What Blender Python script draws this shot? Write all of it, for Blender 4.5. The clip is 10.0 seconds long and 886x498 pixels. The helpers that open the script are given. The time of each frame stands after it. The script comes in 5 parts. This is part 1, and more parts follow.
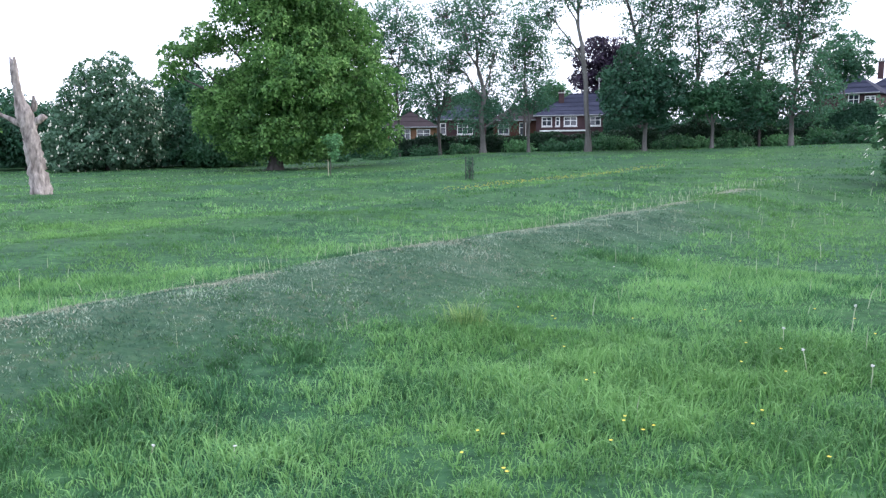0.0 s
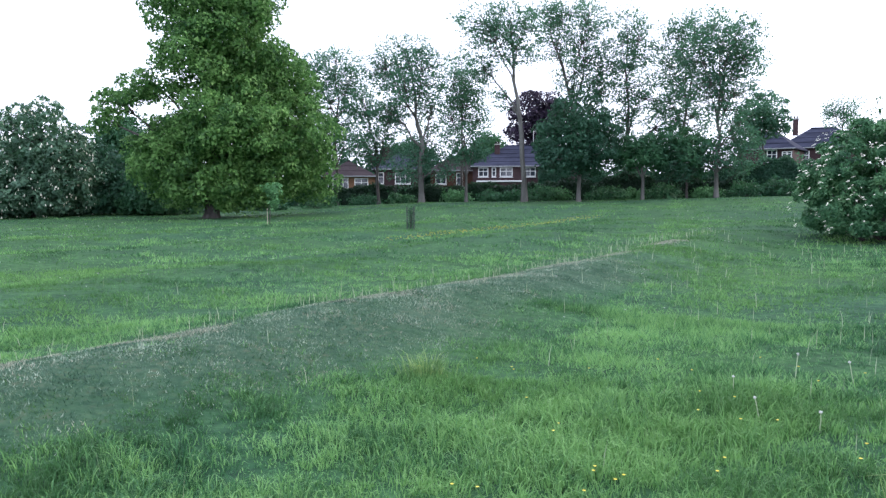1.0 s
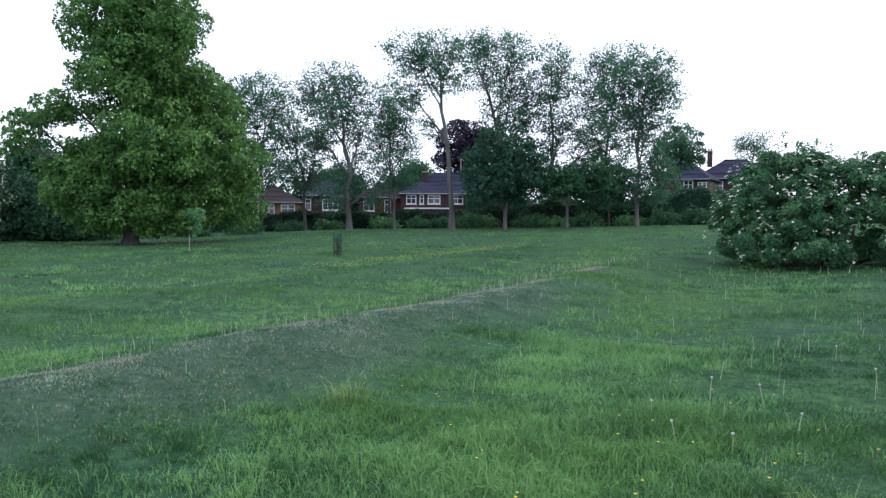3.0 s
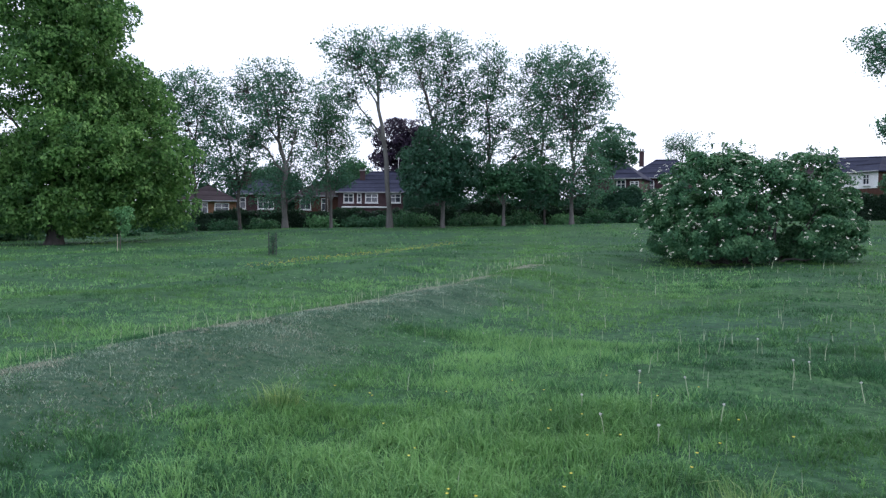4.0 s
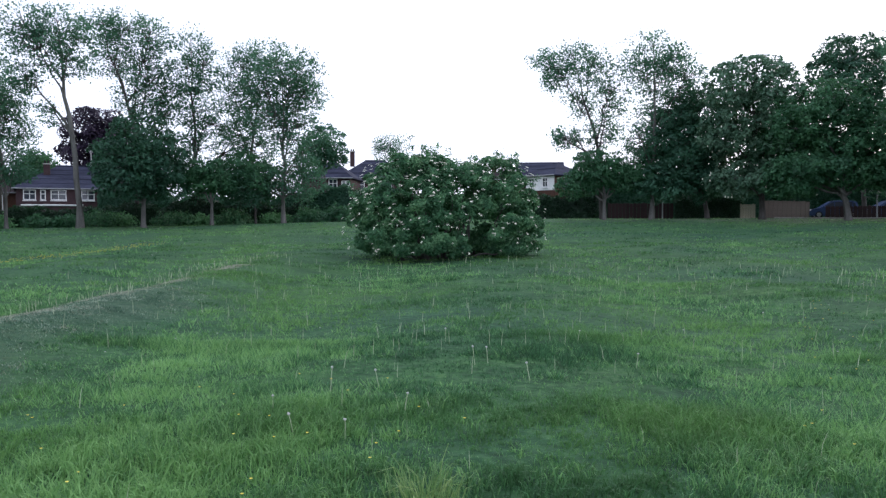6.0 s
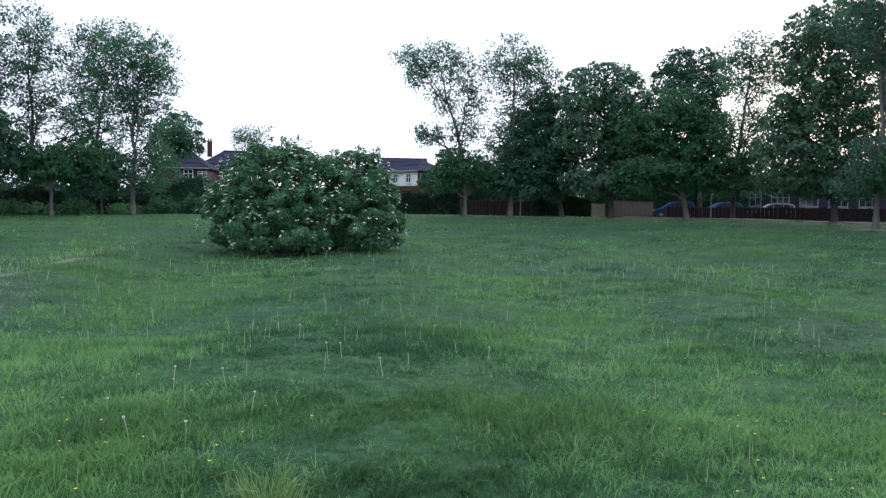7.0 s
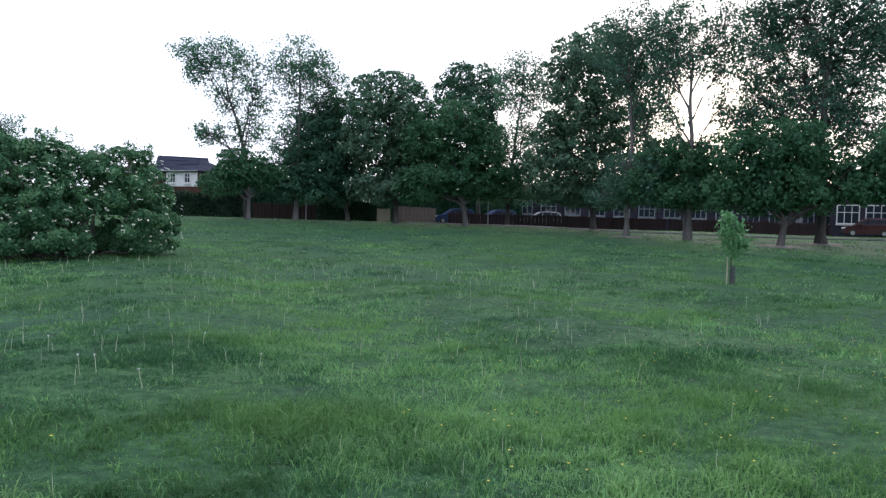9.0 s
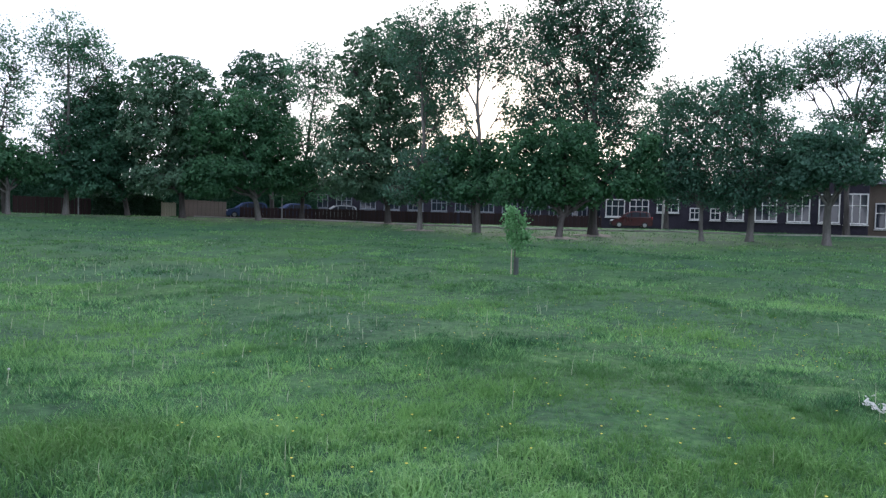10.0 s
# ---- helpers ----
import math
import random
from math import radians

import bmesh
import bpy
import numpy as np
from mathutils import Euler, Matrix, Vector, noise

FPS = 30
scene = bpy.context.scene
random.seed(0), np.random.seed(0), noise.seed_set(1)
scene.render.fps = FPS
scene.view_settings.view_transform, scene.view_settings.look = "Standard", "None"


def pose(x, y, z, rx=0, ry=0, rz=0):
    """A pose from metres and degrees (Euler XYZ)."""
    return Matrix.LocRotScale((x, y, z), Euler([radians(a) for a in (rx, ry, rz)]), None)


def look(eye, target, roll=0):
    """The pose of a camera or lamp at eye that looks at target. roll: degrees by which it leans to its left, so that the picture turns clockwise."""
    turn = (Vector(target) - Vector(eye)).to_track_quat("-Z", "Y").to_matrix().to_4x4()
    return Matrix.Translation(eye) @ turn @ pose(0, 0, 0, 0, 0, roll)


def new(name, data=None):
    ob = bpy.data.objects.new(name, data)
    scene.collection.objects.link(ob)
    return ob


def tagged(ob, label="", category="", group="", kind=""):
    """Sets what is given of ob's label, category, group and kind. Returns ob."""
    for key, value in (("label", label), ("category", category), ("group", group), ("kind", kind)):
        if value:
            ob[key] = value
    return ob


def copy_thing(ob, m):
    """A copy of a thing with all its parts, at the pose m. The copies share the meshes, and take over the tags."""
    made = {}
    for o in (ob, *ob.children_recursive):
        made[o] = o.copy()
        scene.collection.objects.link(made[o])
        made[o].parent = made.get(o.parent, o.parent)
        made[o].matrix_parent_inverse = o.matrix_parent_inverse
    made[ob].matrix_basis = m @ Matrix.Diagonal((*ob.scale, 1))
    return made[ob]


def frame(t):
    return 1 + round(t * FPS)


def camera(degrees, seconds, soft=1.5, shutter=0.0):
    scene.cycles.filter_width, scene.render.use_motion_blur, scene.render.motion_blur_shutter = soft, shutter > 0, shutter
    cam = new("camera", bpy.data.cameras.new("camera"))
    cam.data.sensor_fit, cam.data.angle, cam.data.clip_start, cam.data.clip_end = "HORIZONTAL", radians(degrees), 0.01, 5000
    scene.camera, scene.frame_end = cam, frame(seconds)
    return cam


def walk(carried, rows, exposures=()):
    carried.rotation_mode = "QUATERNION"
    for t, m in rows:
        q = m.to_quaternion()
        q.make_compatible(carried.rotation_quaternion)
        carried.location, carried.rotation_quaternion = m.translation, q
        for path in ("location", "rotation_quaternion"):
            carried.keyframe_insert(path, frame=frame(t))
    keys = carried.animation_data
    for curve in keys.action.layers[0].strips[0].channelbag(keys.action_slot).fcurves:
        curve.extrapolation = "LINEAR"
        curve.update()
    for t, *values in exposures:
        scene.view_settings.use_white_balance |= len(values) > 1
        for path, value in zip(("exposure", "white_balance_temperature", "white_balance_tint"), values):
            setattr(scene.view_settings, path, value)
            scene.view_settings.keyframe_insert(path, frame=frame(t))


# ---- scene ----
# The camera: a slow turn to the right, standing, with a slight sway.
EYE = 1.65
cam = camera(61.0, 10.0, soft=1.35)
walk(cam, [
    (0.0, pose(-0.000, -0.000, EYE + 0.000, 82.00, 0.60, -0.00)),
    (0.5, pose(-0.160, -0.025, EYE + 0.020, 83.39, 1.07, -3.18)),
    (1.0, pose(-0.214, -0.069, EYE + 0.043, 85.66, 0.10, -4.85)),
    (1.5, pose(-0.215, -0.076, EYE + 0.052, 86.97, -0.02, -5.66)),
    (2.0, pose(-0.214, -0.064, EYE + 0.051, 87.45, -0.19, -7.03)),
    (3.5, pose(-0.163, -0.080, EYE + 0.041, 87.76, -0.21, -12.28)),
    (4.0, pose(-0.137, -0.080, EYE + 0.038, 87.64, -0.18, -15.00)),
    (4.5, pose(-0.090, -0.088, EYE + 0.040, 87.46, -0.10, -19.34)),
    (5.0, pose(-0.048, -0.085, EYE + 0.034, 87.61, -0.19, -24.14)),
    (6.5, pose(0.158, -0.115, EYE + 0.023, 87.41, -0.35, -42.20)),
    (7.0, pose(0.190, -0.137, EYE + 0.026, 87.31, -1.00, -46.77)),
    (7.5, pose(0.236, -0.195, EYE + 0.033, 87.53, -1.15, -51.53)),
    (8.0, pose(0.246, -0.222, EYE + 0.034, 87.87, -1.78, -56.29)),
    (8.5, pose(0.248, -0.240, EYE + 0.032, 87.98, -1.95, -59.88)),
    (9.0, pose(0.266, -0.268, EYE + 0.029, 88.03, -1.83, -62.81)),
    (9.5, pose(0.349, -0.300, EYE + 0.034, 87.96, -1.60, -69.03)),
    (10.0, pose(0.477, -0.306, EYE + 0.051, 88.00, -1.52, -78.19)),
], exposures=[(0.0, 1.05, 6200.0, 11.0), (0.5, 1.00, 6200.0, 11.0), (1.0, 0.90, 6200.0, 11.0), (1.5, 0.68, 6200.0, 11.0), (2.0, 0.50, 6200.0, 11.0), (3.5, 0.36, 6200.0, 11.0), (5.0, 0.30, 6200.0, 11.0), (8.0, 0.28, 6200.0, 11.0), (9.0, 0.28, 6200.0, 11.0), (9.5, 0.32, 6200.0, 11.0), (10.0, 0.50, 6200.0, 11.0)])

# ---- light: bright even dusk sky, the sun just gone behind the trees ----
SUN_AZ, SUN_EL = 82.0, 9.0
world = bpy.data.worlds.new("world")
scene.world = world
world.use_nodes = True
wn, wl = world.node_tree.nodes, world.node_tree.links
wn.clear()
sky = wn.new("ShaderNodeTexSky")
sky.sky_type, sky.sun_disc = "NISHITA", False
sky.sun_elevation, sky.sun_rotation = radians(SUN_EL), radians(SUN_AZ)
sky.air_density, sky.dust_density, sky.ozone_density = 1.0, 2.0, 1.0
veil = wn.new("ShaderNodeMix")
veil.data_type = "RGBA"
veil.inputs[0].default_value = 0.85
veil.inputs[7].default_value = (8.2, 8.6, 10.1, 1)
wl.new(sky.outputs[0], veil.inputs[6])
bg = wn.new("ShaderNodeBackground")
bg.inputs[1].default_value = 0.15
wl.new(veil.outputs[2], bg.inputs[0])
wo = wn.new("ShaderNodeOutputWorld")
wl.new(bg.outputs[0], wo.inputs[0])

sun = new("sun", bpy.data.lights.new("sun", "SUN"))
sun.data.energy, sun.data.angle, sun.data.color = 1.4, radians(25), (1.0, 0.9, 0.8)
sa, se = radians(SUN_AZ), radians(SUN_EL + 12)
sun.matrix_world = look((0, 0, 30), (-math.sin(sa) * math.cos(se), -math.cos(sa) * math.cos(se), 30 - math.sin(se)))


# ---- materials ----
def nodes_of(name):
    m = bpy.data.materials.new(name)
    m.use_nodes = True
    n, l = m.node_tree.nodes, m.node_tree.links
    n.clear()
    out = n.new("ShaderNodeOutputMaterial")
    return m, n, l, out


def ramp_node(n, stops):
    r = n.new("ShaderNodeValToRGB")
    while len(r.color_ramp.elements) < len(stops):
        r.color_ramp.elements.new(0.5)
    for e, (p, c) in zip(r.color_ramp.elements, stops):
        e.position, e.color = p, (*c, 1)
    return r


def noise_node(n, l, scale, detail=3.0, stretch=None, world_space=True):
    tc = n.new("ShaderNodeNewGeometry") if world_space else n.new("ShaderNodeTexCoord")
    src = tc.outputs["Position"] if world_space else tc.outputs["Object"]
    if stretch:
        mp = n.new("ShaderNodeMapping")
        mp.inputs["Scale"].default_value = stretch
        l.new(src, mp.inputs[0])
        src = mp.outputs[0]
    t = n.new("ShaderNodeTexNoise")
    t.inputs["Scale"].default_value, t.inputs["Detail"].default_value = scale, detail
    l.new(src, t.inputs["Vector"])
    return t


def mix_color(n, l, fac, a, b, blend="MIX"):
    m = n.new("ShaderNodeMix")
    m.data_type, m.blend_type = "RGBA", blend
    for v, i in ((fac, 0), (a, 6), (b, 7)):
        if hasattr(v, "is_linked"):
            l.new(v, m.inputs[i])
        elif i == 0:
            m.inputs[0].default_value = v
        else:
            m.inputs[i].default_value = (*v, 1)
    return m.outputs[2]


def surface(name, dark, light, scale=3.0, fine=40.0, rough=0.85, bump=0.3, metal=0.0, stretch=None, spec=0.3, by_object=0.0):
    """Two scales of colour variation and a fine relief."""
    m, n, l, out = nodes_of(name)
    p = n.new("ShaderNodeBsdfPrincipled")
    big, small = noise_node(n, l, scale, 4, stretch, False), noise_node(n, l, fine, 3, stretch, False)
    r = ramp_node(n, [(0.3, dark), (0.7, light)])
    l.new(big.outputs[0], r.inputs[0])
    g = ramp_node(n, [(0.25, (0.72, 0.72, 0.72)), (0.75, (1.15, 1.15, 1.15))])
    l.new(small.outputs[0], g.inputs[0])
    col = mix_color(n, l, 1.0, r.outputs[0], g.outputs[0], "MULTIPLY")
    if by_object:
        oi = n.new("ShaderNodeObjectInfo")
        v = ramp_node(n, [(0.0, (1 - by_object,) * 3), (1.0, (1 + by_object,) * 3)])
        l.new(oi.outputs["Random"], v.inputs[0])
        col = mix_color(n, l, 1.0, col, v.outputs[0], "MULTIPLY")
    l.new(col, p.inputs["Base Color"])
    p.inputs["Roughness"].default_value, p.inputs["Metallic"].default_value = rough, metal
    p.inputs["Specular IOR Level"].default_value = spec
    if bump:
        b = n.new("ShaderNodeBump")
        b.inputs["Strength"].default_value, b.inputs["Distance"].default_value = bump, 0.02
        l.new(small.outputs[0], b.inputs["Height"])
        l.new(b.outputs[0], p.inputs["Normal"])
    l.new(p.outputs[0], out.inputs[0])
    return m


def leafy(name, dark, mid, light, patch=0.5, through_light=0.35, tint=None, tone=0.0, island=0.55):
    """Leaves and blades: each island its own shade, drifting in patches over the plant."""
    m, n, l, out = nodes_of(name)
    geo = n.new("ShaderNodeNewGeometry")
    r = ramp_node(n, [(0.0, dark), (0.5, mid), (1.0, light)])
    drift = noise_node(n, l, patch, 3)
    mm = n.new("ShaderNodeMath")
    mm.operation = "MULTIPLY_ADD"
    l.new(geo.outputs["Random Per Island"], mm.inputs[0])
    mm.inputs[1].default_value = island
    sub = n.new("ShaderNodeMath")
    sub.operation = "MULTIPLY_ADD"
    l.new(drift.outputs[0], sub.inputs[0])
    sub.inputs[1].default_value, sub.inputs[2].default_value = 1.6, -0.3 - island / 2
    src = sub.outputs[0]
    if tone:
        at = n.new("ShaderNodeAttribute")
        at.attribute_name = "tone"
        add = n.new("ShaderNodeMath")
        add.operation = "MULTIPLY_ADD"
        l.new(at.outputs["Fac"], add.inputs[0])
        add.inputs[1].default_value = tone
        l.new(src, add.inputs[2])
        src = add.outputs[0]
    l.new(src, mm.inputs[2])
    l.new(mm.outputs[0], r.inputs[0])
    col = r.outputs[0]
    if tint:
        wide = noise_node(n, l, tint[0], 2)
        f = ramp_node(n, [(0.42, (0, 0, 0)), (0.62, (1, 1, 1))])
        l.new(wide.outputs[0], f.inputs[0])
        col = mix_color(n, l, f.outputs[0], col, mix_color(n, l, 0.6, col, tint[1]))
    p = n.new("ShaderNodeBsdfPrincipled")
    l.new(col, p.inputs["Base Color"])
    p.inputs["Roughness"].default_value = 0.55
    p.inputs["Specular IOR Level"].default_value = 0.25
    tr = n.new("ShaderNodeBsdfTranslucent")
    l.new(mix_color(n, l, 0.5, col, (0.08, 0.22, 0.07)), tr.inputs[0])
    ms = n.new("ShaderNodeMixShader")
    ms.inputs[0].default_value = through_light
    l.new(p.outputs[0], ms.inputs[1])
    l.new(tr.outputs[0], ms.inputs[2])
    l.new(ms.outputs[0], out.inputs[0])
    return m


def glass_dark(name, colour, rough=0.06):
    m, n, l, out = nodes_of(name)
    p = n.new("ShaderNodeBsdfPrincipled")
    p.inputs["Base Color"].default_value = (*colour, 1)
    p.inputs["Roughness"].default_value = rough
    p.inputs["Specular IOR Level"].default_value = 0.8 if rough < 0.3 else 0.15
    l.new(p.outputs[0], out.inputs[0])
    return m


def ground_material():
    """Meadow soil and short grass: mottled greens, paler along the strips, bare earth on the worn ridge."""
    m, n, l, out = nodes_of("meadow_turf")
    fine, mid, wide = noise_node(n, l, 9.0, 6), noise_node(n, l, 0.9, 4, (1.0, 1.0, 1.0)), noise_node(n, l, 0.16, 3)
    a = ramp_node(n, [(0.25, (0.013, 0.045, 0.023)), (0.55, (0.032, 0.092, 0.042)), (0.8, (0.066, 0.150, 0.064))])
    l.new(fine.outputs[0], a.inputs[0])
    b = ramp_node(n, [(0.3, (0.62, 0.70, 0.72)), (0.7, (1.3, 1.22, 1.05))])
    l.new(mid.outputs[0], b.inputs[0])
    c = ramp_node(n, [(0.32, (0.78, 0.86, 1.0)), (0.68, (1.22, 1.12, 0.85))])
    l.new(wide.outputs[0], c.inputs[0])
    col = mix_color(n, l, 1.0, mix_color(n, l, 1.0, a.outputs[0], b.outputs[0], "MULTIPLY"), c.outputs[0], "MULTIPLY")
    # the worn crest, by the sheet's own stored wear
    at = n.new("ShaderNodeAttribute")
    at.attribute_name = "wear"
    earth = ramp_node(n, [(0.3, (0.020, 0.052, 0.031)), (0.55, (0.044, 0.086, 0.050)), (0.72, (0.075, 0.088, 0.056)), (0.88, (0.12, 0.125, 0.095))])
    soil = noise_node(n, l, 11.0, 9)
    l.new(soil.outputs[0], earth.inputs[0])
    f = n.new("ShaderNodeMath")
    f.operation = "MULTIPLY"
    l.new(at.outputs["Fac"], f.inputs[0])
    k = ramp_node(n, [(0.30, (0.45, 0.45, 0.45)), (0.55, (1, 1, 1))])
    l.new(mid.outputs[0], k.inputs[0])
    l.new(k.outputs[0], f.inputs[1])
    col = mix_color(n, l, f.outputs[0], col, earth.outputs[0])
    p = n.new("ShaderNodeBsdfPrincipled")
    l.new(col, p.inputs["Base Color"])
    p.inputs["Roughness"].default_value = 0.9
    p.inputs["Specular IOR Level"].default_value = 0.15
    bp = n.new("ShaderNodeBump")
    bp.inputs["Strength"].default_value, bp.inputs["Distance"].default_value = 0.8, 0.12
    h = noise_node(n, l, 4.0, 6)
    l.new(h.outputs[0], bp.inputs["Height"])
    l.new(bp.outputs[0], p.inputs["Normal"])
    l.new(p.outputs[0], out.inputs[0])
    return m


M_GROUND = ground_material()
M_GRASS = leafy("grass_blades", (0.012, 0.054, 0.027), (0.064, 0.185, 0.082), (0.240, 0.450, 0.160), 2.2, 0.35, (0.22, (0.125, 0.260, 0.060)), 1.0, 0.95)
M_WORN = leafy("worn_grass", (0.018, 0.056, 0.040), (0.075, 0.155, 0.105), (0.400, 0.470, 0.370), 1.8, 0.15, None, 0.0, 0.85)
M_THATCH = surface("bleached_thatch", (0.20, 0.22, 0.16), (0.44, 0.44, 0.35), 5.0, 60, 0.9, 0)
M_STRAW = surface("dry_stalks", (0.30, 0.36, 0.22), (0.50, 0.56, 0.40), 2.0, 60, 0.8, 0)
M_LIME = leafy("lime_leaves", (0.022, 0.074, 0.024), (0.092, 0.205, 0.052), (0.200, 0.370, 0.105), 0.9, 0.35, None, 0.0, 0.6)
M_ASH = leafy("ash_leaves", (0.030, 0.085, 0.062), (0.060, 0.150, 0.100), (0.105, 0.235, 0.150), 0.4, 0.42)
# ash leaves darkened for trees against the light, their shaded side painted in
M_ASH_BACKLIT = leafy("backlit_ash_leaves", (0.026, 0.072, 0.056), (0.050, 0.124, 0.088), (0.085, 0.190, 0.128), 0.4, 0.30)
M_DARK = leafy("dark_leaves", (0.013, 0.047, 0.031), (0.028, 0.086, 0.052), (0.050, 0.135, 0.076), 0.4, 0.22)
M_MAPLE = leafy("maple_leaves", (0.018, 0.064, 0.036), (0.038, 0.116, 0.056), (0.070, 0.180, 0.080), 0.4, 0.28)
M_CHEST = leafy("chestnut_leaves", (0.030, 0.072, 0.048), (0.072, 0.146, 0.092), (0.140, 0.245, 0.155), 0.8, 0.25)
M_COPPER = leafy("copper_leaves", (0.013, 0.009, 0.021), (0.024, 0.015, 0.035), (0.042, 0.026, 0.054), 0.5, 0.0)
M_ELDER = leafy("elder_leaves", (0.015, 0.060, 0.030), (0.050, 0.145, 0.065), (0.150, 0.300, 0.140), 1.4, 0.25)
M_SAPL = leafy("sapling_leaves", (0.048, 0.135, 0.055), (0.100, 0.250, 0.100), (0.200, 0.400, 0.190), 1.5, 0.3)
M_TUSSOCK = leafy("tussock_blades", (0.070, 0.150, 0.055), (0.170, 0.290, 0.095), (0.340, 0.440, 0.170), 3.0, 0.3, None, 0.0, 0.9)
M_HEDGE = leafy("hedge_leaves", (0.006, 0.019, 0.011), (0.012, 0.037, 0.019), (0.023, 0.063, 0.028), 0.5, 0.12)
M_FLOWER = surface("cream_flowers", (0.62, 0.62, 0.50), (0.80, 0.80, 0.68), 6.0, 50, 0.8, 0)
M_YELLOW = surface("yellow_petals", (0.66, 0.52, 0.06), (0.80, 0.70, 0.16), 6.0, 50, 0.6, 0)
M_CLOCK = surface("seed_heads", (0.465, 0.473, 0.450), (0.600, 0.600, 0.585), 20.0, 90, 0.9, 0)
M_BARK = surface("grey_bark", (0.042, 0.038, 0.035), (0.112, 0.105, 0.101), 1.6, 14, 0.9, 0.7, stretch=(2.100, 2.100, 0.504))
M_BARK2 = surface("pale_bark", (0.081, 0.080, 0.074), (0.167, 0.163, 0.156), 1.6, 14, 0.9, 0.7, stretch=(1.860, 1.916, 0.446))
# strong contrast: the dark tones paint in shaded hollows that aren't modelled
M_DEAD = surface("dead_wood", (0.085, 0.072, 0.068), (0.44, 0.39, 0.37), 3.2, 12, 0.9, 1.0, stretch=(2.2, 2.2, 0.7))
M_BRICK = surface("red_brick", (0.057, 0.026, 0.019), (0.092, 0.043, 0.030), 1.0, 9, 0.9, 0.3)
M_BRICKD = surface("dark_brick", (0.046, 0.027, 0.031), (0.076, 0.045, 0.048), 1.0, 9, 0.9, 0.3)
M_BRICKO = surface("orange_brick", (0.17, 0.085, 0.05), (0.23, 0.125, 0.075), 1.0, 9, 0.9, 0.3)
M_SLATE = surface("slate_roof", (0.024, 0.027, 0.045), (0.049, 0.053, 0.084), 0.8, 6, 0.9, 0.4, spec=0.08, stretch=(0.480, 0.562, 3.045))
M_TILE = surface("tile_roof", (0.030, 0.024, 0.027), (0.050, 0.039, 0.043), 0.8, 6, 0.9, 0.4, spec=0.08, stretch=(0.315, 0.390, 1.973))
M_WHITE = surface("white_paint", (0.70, 0.70, 0.70), (0.82, 0.82, 0.81), 1.5, 30, 0.5, 0.05)
M_GREYP = surface("grey_metal", (0.22, 0.23, 0.24), (0.34, 0.35, 0.36), 2.0, 30, 0.5, 0.05, 0.4)
# white frame paint darkened and blued, the school front's dimness in its colour
M_WHITE_SHADED = surface("shaded_white_paint", (0.20, 0.22, 0.26), (0.30, 0.32, 0.36), 1.5, 30, 0.6, 0.05)
M_PANE = glass_dark("window_pane", (0.025, 0.032, 0.045))
M_FENCE = surface("stained_fence", (0.024, 0.014, 0.015), (0.045, 0.024, 0.024), 2.0, 30, 0.8, 0.3, stretch=(2.200, 2.200, 0.275), by_object=0.2)
M_WOOD = surface("weathered_wood", (0.17, 0.14, 0.10), (0.30, 0.26, 0.20), 2.0, 30, 0.85, 0.3, stretch=(4, 4, 0.5), by_object=0.15)
M_PALEW = surface("pale_wood", (0.42, 0.37, 0.28), (0.56, 0.50, 0.40), 2.0, 30, 0.85, 0.3, stretch=(4, 4, 0.5), by_object=0.1)
M_WALLR = surface("rendered_wall", (0.135, 0.108, 0.091), (0.174, 0.144, 0.120), 1.0, 20, 0.9, 0.2)
M_BLUE = surface("blue_paint", (0.024, 0.045, 0.11), (0.036, 0.065, 0.15), 2.0, 30, 0.4, 0.05)
M_TARMAC = surface("tarmac", (0.10, 0.098, 0.095), (0.19, 0.185, 0.18), 0.8, 30, 0.9, 0.3)
M_KERB = surface("kerb_stone", (0.30, 0.29, 0.27), (0.44, 0.43, 0.40), 1.5, 30, 0.9, 0.3)
M_CAR = surface("dark_red_paint", (0.045, 0.004, 0.006), (0.055, 0.005, 0.007), 1.0, 3, 0.22, 0, spec=0.6)
M_EARTH = surface("pale_earth", (0.11, 0.10, 0.085), (0.22, 0.205, 0.18), 3.0, 25, 0.95, 0.6)
M_TYRE = surface("tyre_rubber", (0.018, 0.018, 0.018), (0.03, 0.03, 0.03), 3.0, 40, 0.85, 0.1)
M_CHROME = surface("wheel_metal", (0.50, 0.50, 0.52), (0.62, 0.62, 0.64), 3.0, 40, 0.3, 0, 0.9)
M_LAMP_R = glass_dark("red_lens", (0.35, 0.01, 0.01), 0.15)
M_LAMP_W = glass_dark("clear_lens", (0.65, 0.65, 0.66), 0.12)
M_PLASTIC = surface("grey_mesh_guard", (0.040, 0.052, 0.048), (0.070, 0.086, 0.080), 4.0, 60, 0.6, 0)
M_CARGLASS = glass_dark("car_glass", (0.02, 0.025, 0.035), 0.35)


# ---- building helpers ----
def polar(az, d):
    """A place on the plan: degrees to the right of straight ahead, metres off."""
    return d * math.sin(radians(az)), d * math.cos(radians(az))


def smooth(a, b, x):
    t = np.clip((x - a) / (b - a), 0, 1)
    return t * t * (3 - 2 * t)


RIDGE_Q = -6.2  # the worn ridge's distance from the camera, across the old plough ridges


def across(x, y):
    return 0.766 * x - 0.643 * y


def along(x, y):
    return 0.643 * x + 0.766 * y


def wobble(x, y, k=1.0, s=0.0):
    """Smooth wandering value in about -1 to 1."""
    x, y = x * k, y * k
    return (np.sin(1.0 * x + 1.7 * y + s) + np.sin(-1.9 * x + 0.8 * y + 1.3 + 2 * s) + np.sin(2.7 * x + 2.3 * y + 4.1 - s) + np.sin(0.6 * x - 3.1 * y + 0.5 * s)) / 4 * 1.3


